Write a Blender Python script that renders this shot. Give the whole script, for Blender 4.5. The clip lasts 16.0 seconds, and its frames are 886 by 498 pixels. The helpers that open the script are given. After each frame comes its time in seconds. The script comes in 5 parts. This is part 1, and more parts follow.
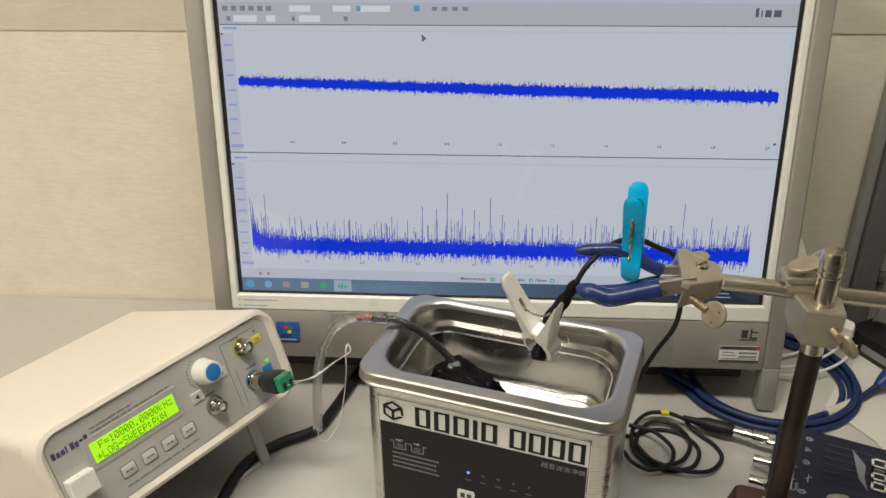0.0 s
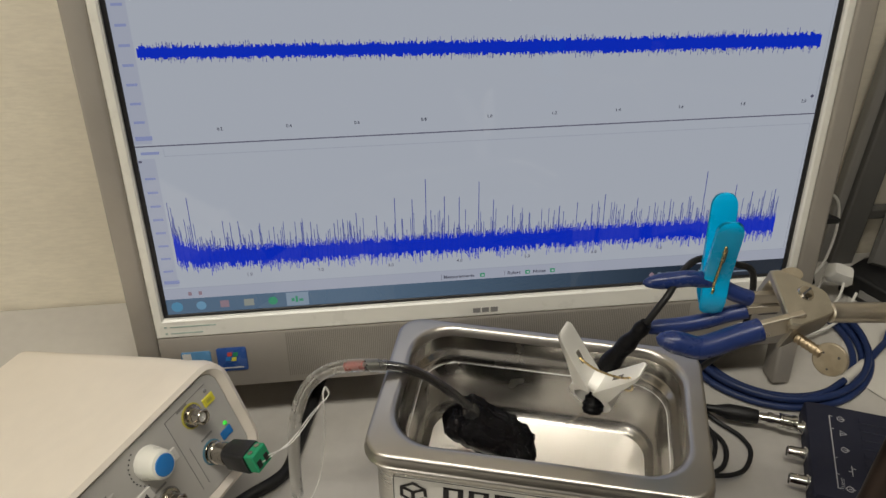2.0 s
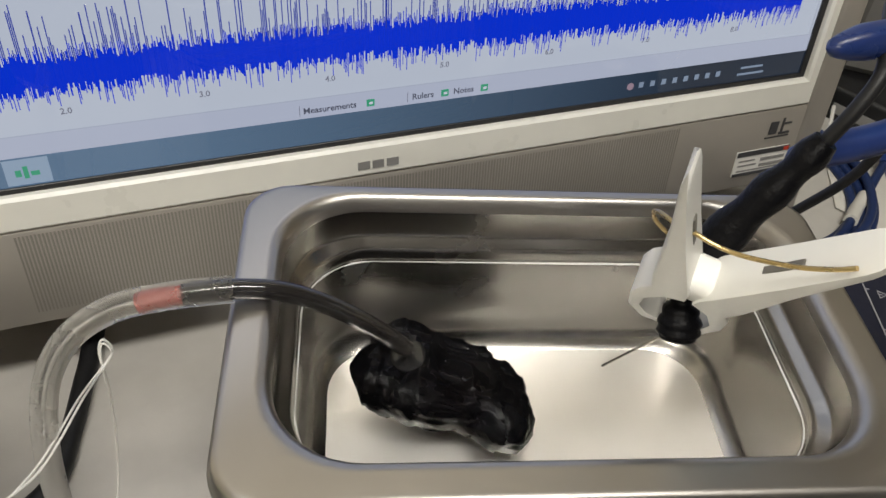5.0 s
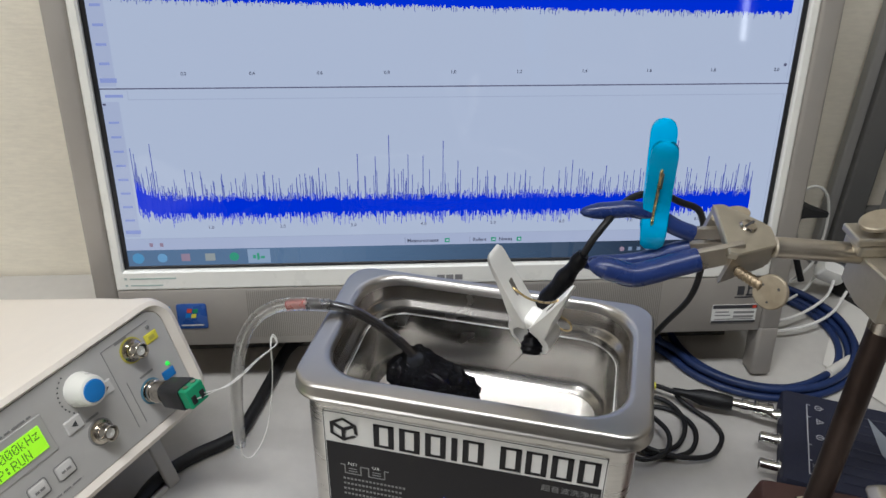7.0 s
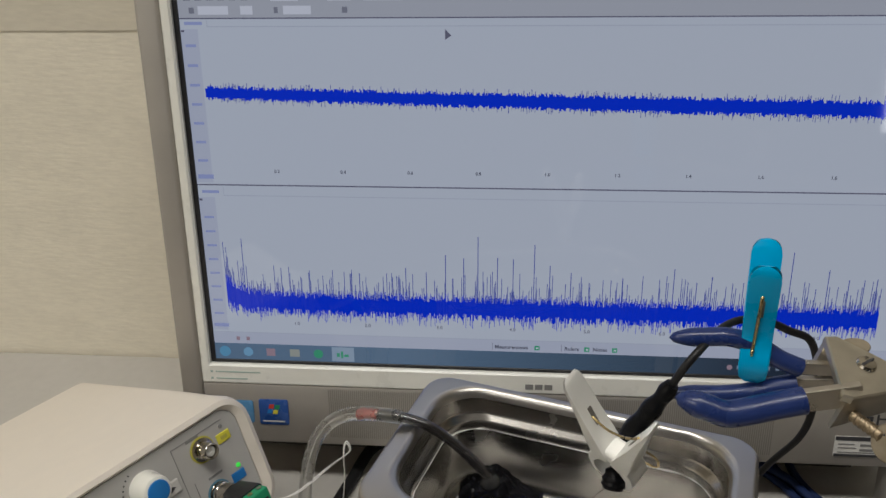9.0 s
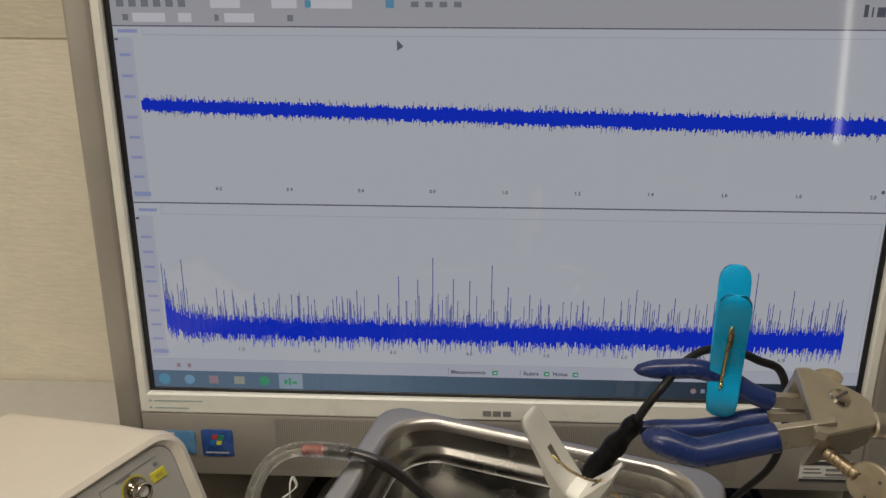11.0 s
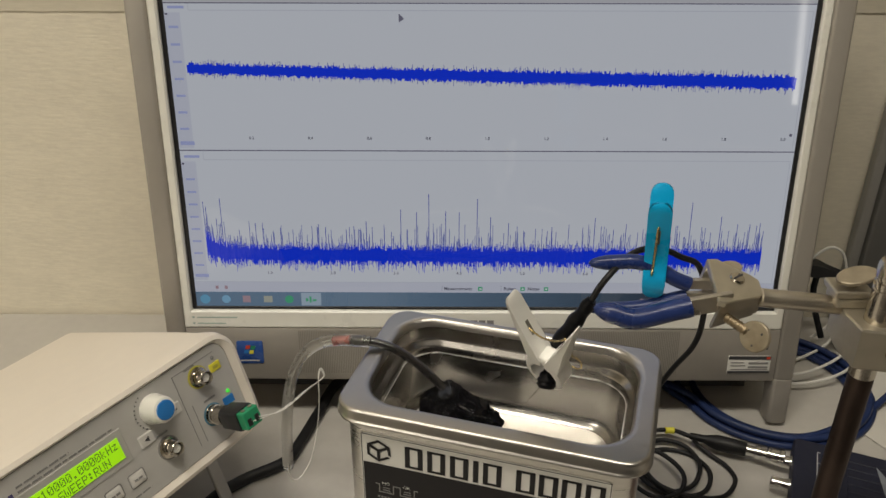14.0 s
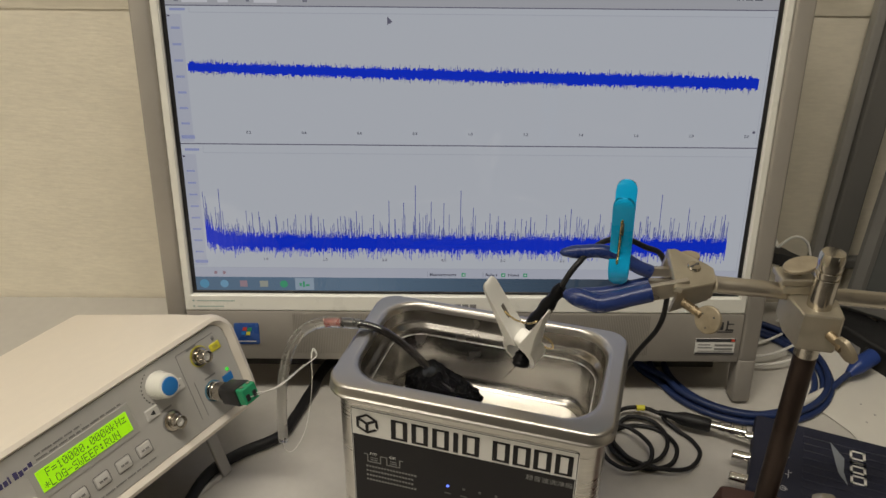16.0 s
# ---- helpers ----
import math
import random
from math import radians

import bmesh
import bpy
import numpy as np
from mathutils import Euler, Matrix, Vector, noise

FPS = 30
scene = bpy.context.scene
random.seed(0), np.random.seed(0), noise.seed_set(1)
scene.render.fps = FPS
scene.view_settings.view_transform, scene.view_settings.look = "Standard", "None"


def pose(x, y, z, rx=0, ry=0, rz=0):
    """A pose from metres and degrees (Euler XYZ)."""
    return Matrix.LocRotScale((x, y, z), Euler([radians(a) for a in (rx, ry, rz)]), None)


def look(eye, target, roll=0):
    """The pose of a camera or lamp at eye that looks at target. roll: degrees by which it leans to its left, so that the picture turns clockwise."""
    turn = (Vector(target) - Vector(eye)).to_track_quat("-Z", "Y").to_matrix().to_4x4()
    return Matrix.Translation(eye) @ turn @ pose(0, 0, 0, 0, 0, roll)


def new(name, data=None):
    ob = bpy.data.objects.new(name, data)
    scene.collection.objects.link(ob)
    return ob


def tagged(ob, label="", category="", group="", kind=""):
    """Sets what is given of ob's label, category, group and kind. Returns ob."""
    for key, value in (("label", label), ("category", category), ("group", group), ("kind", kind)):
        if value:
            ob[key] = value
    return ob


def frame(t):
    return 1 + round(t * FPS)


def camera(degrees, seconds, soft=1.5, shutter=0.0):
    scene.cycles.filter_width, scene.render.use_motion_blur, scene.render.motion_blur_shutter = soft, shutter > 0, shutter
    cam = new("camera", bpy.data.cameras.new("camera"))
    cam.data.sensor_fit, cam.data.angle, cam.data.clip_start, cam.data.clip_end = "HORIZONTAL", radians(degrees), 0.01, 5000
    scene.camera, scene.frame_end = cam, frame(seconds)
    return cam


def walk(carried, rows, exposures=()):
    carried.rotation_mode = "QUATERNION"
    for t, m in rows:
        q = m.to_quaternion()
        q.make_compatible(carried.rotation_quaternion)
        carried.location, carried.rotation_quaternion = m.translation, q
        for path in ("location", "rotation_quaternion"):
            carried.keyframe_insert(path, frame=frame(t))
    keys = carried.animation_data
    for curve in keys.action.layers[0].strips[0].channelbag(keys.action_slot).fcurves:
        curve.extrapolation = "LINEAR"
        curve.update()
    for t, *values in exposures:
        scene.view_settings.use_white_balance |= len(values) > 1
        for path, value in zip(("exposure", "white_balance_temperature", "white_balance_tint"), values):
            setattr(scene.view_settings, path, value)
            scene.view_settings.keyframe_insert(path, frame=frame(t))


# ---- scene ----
cam = camera(56.9, 16.0)
PATH = [
    (0, (-0.0020, -0.6560, 0.5022), (-0.1275, 1.1123, -0.4238), -0.66),
    (0.4, (-0.0272, -0.6223, 0.5038), (-0.0903, 1.0942, -0.5209), -0.51),
    (0.5, (-0.0306, -0.6117, 0.5060), (-0.0821, 1.0930, -0.5387), -0.63),
    (1, (-0.0623, -0.5550, 0.5042), (-0.0086, 1.1066, -0.6077), -0.04),
    (1.5, (-0.0822, -0.5105, 0.5166), (0.0494, 1.0927, -0.6719), -0.29),
    (2, (-0.0923, -0.4834, 0.5112), (0.1028, 1.1193, -0.6693), 0.45),
    (2.5, (-0.1006, -0.4542, 0.4970), (0.1524, 1.1428, -0.6802), 1.31),
    (3, (-0.1089, -0.4083, 0.4597), (0.2019, 1.1863, -0.7067), 2.34),
    (3.5, (-0.1031, -0.3459, 0.3969), (0.2911, 1.1089, -0.9176), 3.10),
    (4, (-0.0973, -0.2932, 0.3476), (0.4604, 1.0342, -1.0406), 5.64),
    (4.2, (-0.0971, -0.2789, 0.3318), (0.5292, 1.0022, -1.0705), 7.42),
    (6.3, (-0.0777, -0.3875, 0.3957), (0.4064, 1.0528, -0.9049), 6.83),
    (6.5, (-0.0666, -0.4338, 0.4206), (0.2948, 1.1017, -0.8089), 5.17),
    (6.6, (-0.0599, -0.4603, 0.4315), (0.2351, 1.1148, -0.7652), 4.02),
    (7, (-0.0429, -0.5189, 0.4515), (0.0771, 1.1639, -0.6225), 1.03),
    (7.5, (-0.0281, -0.5488, 0.4611), (-0.0617, 1.2219, -0.4682), -0.99),
    (8, (-0.0244, -0.5447, 0.4553), (-0.1069, 1.2429, -0.4377), -1.14),
    (8.5, (-0.0230, -0.5133, 0.4499), (-0.1643, 1.2708, -0.4430), -1.09),
    (9, (-0.0201, -0.4891, 0.4536), (-0.1945, 1.2878, -0.4477), -1.36),
    (9.2, (-0.019, -0.48, 0.456), (-0.17, 1.295, -0.452), -1.1),
    (11.3, (-0.0170, -0.4614, 0.4479), (-0.0954, 1.3326, -0.4327), -0.14),
    (11.5, (-0.0143, -0.4635, 0.4485), (-0.1080, 1.3290, -0.4337), -0.44),
    (12, (-0.0146, -0.4726, 0.4497), (-0.0868, 1.3211, -0.4321), -0.55),
    (12.5, (-0.0173, -0.4973, 0.4561), (-0.0671, 1.2881, -0.4438), -0.50),
    (13, (-0.0248, -0.5270, 0.4636), (-0.0695, 1.2563, -0.4408), -1.05),
    (13.5, (-0.0282, -0.5550, 0.4719), (-0.0613, 1.2213, -0.4466), -1.02),
    (14, (-0.0308, -0.5778, 0.4793), (-0.0394, 1.1798, -0.4752), 0.07),
    (14.5, (-0.0325, -0.5908, 0.4841), (-0.0224, 1.1461, -0.5074), 0.41),
    (15, (-0.0267, -0.6045, 0.4941), (-0.0023, 1.1161, -0.5251), 0.45),
    (15.2, (-0.0244, -0.6100, 0.4971), (0.0032, 1.1123, -0.5191), 0.48),
    (15.5, (-0.0242, -0.6155, 0.5006), (0.0094, 1.1130, -0.5049), 0.65),
    (16, (-0.0250, -0.6140, 0.5029), (-0.0141, 1.1251, -0.4848), 0.61),
]
LOOKS = [(0.0, 0.28, 6450, 10), (0.5, 0.05, 6500, 10), (1.0, -0.06, 6450, 10), (2.0, -0.18, 6400, 10), (3.0, -0.26, 6400, 10), (4.2, 0.0, 6450, 10), (6.3, 0.28, 5550, 12), (7.5, 0.06, 5550, 12), (8.5, -0.2, 5850, 12), (9.2, -0.3, 6100, 11), (11.3, -0.33, 6700, 11), (13.0, -0.27, 6700, 11), (14.0, -0.2, 6650, 10), (16.0, -0.18, 6650, 10)]
walk(cam, [(t, look(eye, target, roll)) for t, eye, target, roll in PATH], LOOKS)

# ---------------------------------------------------------------- light
world = bpy.data.worlds.new("world")
scene.world = world
world.use_nodes = True
world.node_tree.nodes["Background"].inputs[0].default_value = (0.9, 0.95, 1.0, 1)
world.node_tree.nodes["Background"].inputs[1].default_value = 0.03


def area_lamp(name, m, sx, sy, watts, colour):
    data = bpy.data.lights.new(name, "AREA")
    data.shape, data.size, data.size_y, data.energy, data.color = "RECTANGLE", sx, sy, watts, colour
    ob = new(name, data)
    ob.matrix_world = m
    return ob


CEIL = 1.78  # ceiling over the desk top
FLOOR = -0.72
area_lamp("fluorescent_lamp", look((-0.2, -0.62, CEIL - 0.1), (-0.2, -0.62, 0)), 1.2, 0.22, 18, (1.0, 0.93, 0.80))
area_lamp("fluorescent_lamp", pose(-1.5, -1.9, CEIL - 0.1), 0.22, 1.2, 25, (1.0, 0.93, 0.80))

# ---------------------------------------------------------------- materials
MATS = {}


def mat(name, base, rough=0.5, metal=0.0, vary=0.08, scale=60.0, bump=0.0, bump_scale=400.0, stretch=(1, 1, 1), coat=0.0, rough_vary=0.1, dirt=0.0, emit=None, strength=0.0, trans=0.0, ior=1.45):
    """A surface with grain and blotches in colour and gloss, and fine relief."""
    if name in MATS:
        return MATS[name]
    m = bpy.data.materials.new(name)
    m.use_nodes = True
    nt = m.node_tree
    p = nt.nodes["Principled BSDF"]
    N, L = nt.nodes.new, nt.links.new
    tc = N("ShaderNodeTexCoord")
    mp = N("ShaderNodeMapping")
    mp.inputs["Scale"].default_value = stretch
    L(tc.outputs["Object"], mp.inputs["Vector"])
    fine, wide = N("ShaderNodeTexNoise"), N("ShaderNodeTexNoise")
    fine.inputs["Scale"].default_value, fine.inputs["Detail"].default_value = scale, 5
    wide.inputs["Scale"].default_value, wide.inputs["Detail"].default_value = scale / 9, 3
    L(mp.outputs[0], fine.inputs["Vector"])
    L(mp.outputs[0], wide.inputs["Vector"])
    mixn = N("ShaderNodeMath")
    mixn.operation = "ADD"
    L(fine.outputs["Fac"], mixn.inputs[0])
    L(wide.outputs["Fac"], mixn.inputs[1])
    ramp = N("ShaderNodeMapRange")
    ramp.inputs["From Min"].default_value, ramp.inputs["From Max"].default_value = 0.7, 1.3
    ramp.inputs["To Min"].default_value, ramp.inputs["To Max"].default_value = 1 - vary, 1 + vary
    L(mixn.outputs[0], ramp.inputs["Value"])
    col = N("ShaderNodeVectorMath")
    col.operation = "SCALE"
    col.inputs[0].default_value = base
    L(ramp.outputs[0], col.inputs["Scale"])
    out = col.outputs[0]
    if dirt:
        spots = N("ShaderNodeTexNoise")
        spots.inputs["Scale"].default_value, spots.inputs["Detail"].default_value = scale * 0.35, 8
        L(tc.outputs["Object"], spots.inputs["Vector"])
        cut = N("ShaderNodeMapRange")
        cut.inputs["From Min"].default_value, cut.inputs["From Max"].default_value = 0.58, 0.72
        cut.inputs["To Max"].default_value = dirt
        L(spots.outputs["Fac"], cut.inputs["Value"])
        mx = N("ShaderNodeMix")
        mx.data_type = "RGBA"
        mx.inputs["B"].default_value = (base[0] * 0.45, base[1] * 0.4, base[2] * 0.33, 1)
        L(cut.outputs[0], mx.inputs["Factor"])
        L(out, mx.inputs["A"])
        out = mx.outputs["Result"]
    L(out, p.inputs["Base Color"])
    rr = N("ShaderNodeMapRange")
    rr.inputs["From Min"].default_value, rr.inputs["From Max"].default_value = 0.7, 1.3
    rr.inputs["To Min"].default_value, rr.inputs["To Max"].default_value = max(rough - rough_vary, 0.02), min(rough + rough_vary, 1)
    L(mixn.outputs[0], rr.inputs["Value"])
    L(rr.outputs[0], p.inputs["Roughness"])
    p.inputs["Metallic"].default_value = metal
    p.inputs["Coat Weight"].default_value = coat
    p.inputs["IOR"].default_value = ior
    p.inputs["Transmission Weight"].default_value = trans
    if bump:
        bn, bp = N("ShaderNodeTexNoise"), N("ShaderNodeBump")
        bn.inputs["Scale"].default_value, bn.inputs["Detail"].default_value = bump_scale, 4
        L(mp.outputs[0], bn.inputs["Vector"])
        bp.inputs["Strength"].default_value, bp.inputs["Distance"].default_value = bump, 0.001
        L(bn.outputs["Fac"], bp.inputs["Height"])
        L(bp.outputs[0], p.inputs["Normal"])
    if emit:
        p.inputs["Emission Color"].default_value = (*emit, 1)
        p.inputs["Emission Strength"].default_value = strength
    MATS[name] = m
    return m


def thin(m, alpha):
    """Lets part of the light straight through a clear or smoky plastic."""
    m.node_tree.nodes["Principled BSDF"].inputs["Alpha"].default_value = alpha
    return m


def wallpaper(name, base):
    """Cream vinyl wallpaper with an embossed weave of broken horizontal threads."""
    m = mat(name, base, 0.75, vary=0.05, scale=30)
    nt = m.node_tree
    N, L = nt.nodes.new, nt.links.new
    tc, mp, n1, bp = N("ShaderNodeTexCoord"), N("ShaderNodeMapping"), N("ShaderNodeTexNoise"), N("ShaderNodeBump")
    mp.inputs["Scale"].default_value = (85, 85, 400)
    n1.inputs["Scale"].default_value, n1.inputs["Detail"].default_value = 1.0, 3
    L(tc.outputs["Object"], mp.inputs["Vector"])
    L(mp.outputs[0], n1.inputs["Vector"])
    L(n1.outputs["Fac"], bp.inputs["Height"])
    bp.inputs["Strength"].default_value, bp.inputs["Distance"].default_value = 0.36, 0.0011
    p = nt.nodes["Principled BSDF"]
    L(bp.outputs[0], p.inputs["Normal"])
    thread, tint = N("ShaderNodeMapRange"), N("ShaderNodeVectorMath")
    thread.inputs["From Min"].default_value, thread.inputs["From Max"].default_value = 0.36, 0.64
    thread.inputs["To Min"].default_value, thread.inputs["To Max"].default_value = 0.96, 1.02
    L(n1.outputs["Fac"], thread.inputs["Value"])
    tint.operation = "SCALE"
    L(p.inputs["Base Color"].links[0].from_socket, tint.inputs[0])
    L(thread.outputs[0], tint.inputs["Scale"])
    L(tint.outputs[0], p.inputs["Base Color"])
    return m


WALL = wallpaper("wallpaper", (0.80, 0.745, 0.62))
DESK = mat("desk_laminate", (0.50, 0.48, 0.445), 0.42, vary=0.05, scale=90, bump=0.08, bump_scale=900)
CEILM = mat("ceiling_board", (0.48, 0.47, 0.44), 0.9, vary=0.04, scale=20)
# unseen far wall, kept near black to darken reflections in the steel
SOUTHM = mat("dark_unseen_wall", (0.09, 0.087, 0.08), 0.7, vary=0.06, scale=8)
FLOORM = mat("floor_vinyl", (0.14, 0.13, 0.12), 0.5, vary=0.1, scale=15)
SILVER = mat("silver_plastic", (0.36, 0.335, 0.30), 0.42, metal=0.25, vary=0.03, scale=120, bump=0.06, bump_scale=1500)
GRILLE = mat("grille_plastic", (0.25, 0.235, 0.21), 0.5, metal=0.15, vary=0.03, scale=120)
WHITEP = mat("white_plastic", (0.80, 0.79, 0.73), 0.32, vary=0.03, scale=60)
BLACKP = mat("black_plastic", (0.018, 0.018, 0.02), 0.42, vary=0.2, scale=100, bump=0.05)
RUBBER = mat("black_rubber", (0.008, 0.008, 0.009), 0.5, vary=0.3, scale=150, bump=0.15, bump_scale=700)
STEEL = mat("brushed_steel", (0.62, 0.60, 0.565), 0.3, metal=1.0, vary=0.07, scale=45, bump=0.05, bump_scale=160, stretch=(1, 1, 14), rough_vary=0.07)
# basin floor: base lightened to stand in for overhead light it catches
SATIN = mat("satin_steel_lit", (0.85, 0.83, 0.79), 0.5, metal=1.0, vary=0.05, scale=30, bump=0.04, bump_scale=200, rough_vary=0.06, dirt=0.08)
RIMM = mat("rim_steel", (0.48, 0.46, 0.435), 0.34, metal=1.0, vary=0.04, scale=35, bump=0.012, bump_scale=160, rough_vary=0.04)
# basin walls: base below plain steel, standing in for dark reflections
POLISH = mat("polished_steel_shaded", (0.42, 0.40, 0.375), 0.25, metal=1.0, vary=0.05, scale=35, bump=0.02, bump_scale=120, rough_vary=0.04, dirt=0.05)
NICKEL = mat("nickel", (0.55, 0.51, 0.45), 0.18, metal=1.0, vary=0.1, scale=200, rough_vary=0.08)
CHROME = mat("chrome", (0.75, 0.74, 0.72), 0.1, metal=1.0, vary=0.05, scale=200, rough_vary=0.04)
CAST = mat("cast_alloy", (0.47, 0.43, 0.35), 0.38, metal=0.8, vary=0.08, scale=140, bump=0.12, bump_scale=600, dirt=0.2)
RUST = mat("rusty_steel", (0.054, 0.038, 0.032), 0.40, metal=0.75, vary=0.45, scale=70, bump=0.15, bump_scale=350, stretch=(1, 1, 0.25), dirt=0.8)
BROWN = mat("brown_enamel", (0.055, 0.026, 0.022), 0.38, vary=0.25, scale=50, bump=0.1, bump_scale=250, dirt=0.5)
BLUEV = mat("blue_vinyl", (0.017, 0.034, 0.14), 0.34, vary=0.12, scale=80, bump=0.05)
BLUEC = mat("blue_cable", (0.013, 0.028, 0.10), 0.45, vary=0.15, scale=80)
TURQ = mat("turquoise_plastic", (0.0, 0.42, 0.80), 0.3, vary=0.06, scale=60)
PEGW = mat("ivory_plastic", (0.90, 0.89, 0.85), 0.38, vary=0.04, scale=60)
BRASS = mat("gilt_wire", (0.62, 0.47, 0.22), 0.28, metal=1.0, vary=0.2, scale=200)
CASEW = mat("cream_case", (0.76, 0.70, 0.62), 0.5, vary=0.03, scale=70, bump=0.05, bump_scale=1200)
PANELG = mat("grey_panel", (0.49, 0.48, 0.46), 0.5, vary=0.03, scale=120)
PRINT = mat("dark_print", (0.05, 0.05, 0.055), 0.6, vary=0.1, scale=100)
PRINTG = mat("grey_print", (0.24, 0.235, 0.23), 0.6, vary=0.1, scale=100)
DIMP = mat("dim_print", (0.09, 0.088, 0.085), 0.6, vary=0.1, scale=100)
LOGOV = mat("violet_print", (0.07, 0.06, 0.17), 0.6, vary=0.1, scale=100)
BTN = mat("grey_button", (0.60, 0.585, 0.56), 0.5, vary=0.04, scale=100)
LABELW = mat("label_white", (0.72, 0.71, 0.68), 0.4, vary=0.03, scale=60)
LABELK = mat("label_black", (0.009, 0.008, 0.010), 0.42, vary=0.15, scale=60, ior=1.36)
PICOB = mat("navy_plastic", (0.013, 0.015, 0.032), 0.6, vary=0.15, scale=100, bump=0.12, bump_scale=1200)
TAPE = mat("black_tape", (0.004, 0.004, 0.005), 0.36, vary=0.4, scale=90, bump=0.6, bump_scale=320, rough_vary=0.16, ior=1.25)
GRIP = mat("worn_grip_alloy", (0.36, 0.31, 0.23), 0.5, metal=0.6, vary=0.2, scale=140, bump=0.15, bump_scale=500, dirt=0.5)
SCREW = mat("dull_brass_screw", (0.34, 0.27, 0.18), 0.4, metal=0.9, vary=0.15, scale=160, dirt=0.4)
GREENP = mat("green_plastic", (0.02, 0.28, 0.13), 0.4, vary=0.1, scale=80)
YELLOWP = mat("yellow_tag", (0.72, 0.66, 0.06), 0.5, vary=0.05, scale=80)
BLUEP = mat("blue_plastic", (0.02, 0.19, 0.55), 0.4, vary=0.05, scale=80)
NAVYL = mat("blue_sticker", (0.03, 0.09, 0.33), 0.3, vary=0.1, scale=80)
REDP = mat("red_print", (0.6, 0.06, 0.03), 0.5, vary=0.05, scale=80)
PAPER = mat("paper", (0.62, 0.60, 0.55), 0.8, vary=0.03, scale=40)
WIREW = mat("white_wire", (0.80, 0.79, 0.75), 0.5, vary=0.03, scale=100)
TUBEM = mat("clear_hose", (0.92, 0.91, 0.88), 0.28, vary=0.03, scale=80, trans=0.94, ior=1.18)
PINK = mat("pink_band", (0.44, 0.15, 0.13), 0.4, vary=0.08, scale=80)
thin(TUBEM, 0.62)
thin(PINK, 0.75)
WATER = mat("water", (0.97, 0.98, 0.98), 0.02, vary=0.01, scale=20, trans=1.0, ior=1.06, rough_vary=0.0, bump=0.03, bump_scale=40)
POSTM = mat("grey_post", (0.13, 0.127, 0.12), 0.5, vary=0.05, scale=30)
BACKM = mat("grey_screen_frame", (0.28, 0.272, 0.255), 0.5, vary=0.05, scale=60)
DARKGL = mat("dark_screen", (0.075, 0.08, 0.08), 0.25, vary=0.1, scale=20)
LCDM = mat("lcd_backlit", (0.25, 0.55, 0.02), 0.25, vary=0.03, scale=60, emit=(0.36, 0.80, 0.004), strength=0.62)
LCDT = mat("lcd_dots", (0.05, 0.11, 0.02), 0.4, vary=0.05, emit=(0.09, 0.24, 0.004), strength=0.5)
LEDG = mat("led_green", (0.05, 0.5, 0.05), 0.3, emit=(0.1, 1.0, 0.1), strength=0.45)
LEDB = mat("led_blue", (0.05, 0.1, 0.7), 0.3, emit=(0.12, 0.2, 1.0), strength=1.6)
TUBE_L = mat("tube_glow", (0.8, 0.8, 0.8), 0.5, emit=(1.0, 0.97, 0.9), strength=9.0)


def lit(name, colour, strength=1.0):
    """A patch of the lit display under its glossy face."""
    return mat(name, tuple(c * 0.04 for c in colour), 0.045, vary=0.02, scale=9, emit=colour, strength=strength, rough_vary=0.02)


S_BG = lit("screen_field", (0.375, 0.40, 0.45))
S_SIDE = lit("screen_margin", (0.33, 0.35, 0.42))
S_BLUE = lit("screen_trace", (0.004, 0.024, 0.46))
S_PALE = lit("screen_trace_pale", (0.22, 0.25, 0.42))
S_LINE = lit("screen_line", (0.10, 0.10, 0.14))
S_LINE2 = lit("screen_faint_line", (0.30, 0.32, 0.38))
S_TEXT = lit("screen_text", (0.07, 0.075, 0.10))
def shade_along(m, far, x0, x1):
    """Lets the strip's own light change along x, as the translucent task strip does."""
    nt = m.node_tree
    N, L = nt.nodes.new, nt.links.new
    p = nt.nodes["Principled BSDF"]
    tc, sep, rng, mx = N("ShaderNodeTexCoord"), N("ShaderNodeSeparateXYZ"), N("ShaderNodeMapRange"), N("ShaderNodeMix")
    L(tc.outputs["Object"], sep.inputs[0])
    L(sep.outputs["X"], rng.inputs["Value"])
    rng.inputs["From Min"].default_value, rng.inputs["From Max"].default_value = x0, x1
    mx.data_type = "RGBA"
    mx.inputs["A"].default_value = p.inputs["Emission Color"].default_value
    mx.inputs["B"].default_value = (*far, 1)
    L(rng.outputs[0], mx.inputs["Factor"])
    L(mx.outputs["Result"], p.inputs["Emission Color"])


S_TASK = lit("screen_taskbar", (0.085, 0.135, 0.20))
shade_along(S_TASK, (0.012, 0.018, 0.030), -0.1, 0.17)
S_TOOL = lit("screen_toolbar", (0.30, 0.31, 0.345))
S_WHITE = lit("screen_white", (0.45, 0.46, 0.51))
S_GREEN = lit("screen_green", (0.04, 0.24, 0.13))
S_CYAN = lit("screen_cyan", (0.08, 0.22, 0.34))
S_SAND = lit("screen_sand", (0.24, 0.25, 0.22))
S_ROSE = lit("screen_rose", (0.24, 0.17, 0.20))
S_TRAY = lit("screen_tray", (0.17, 0.21, 0.27))
S_GREY = lit("screen_grey_text", (0.15, 0.155, 0.19))
S_HIGH = lit("screen_highlight", (0.21, 0.27, 0.34))

# ---------------------------------------------------------------- mesh helpers


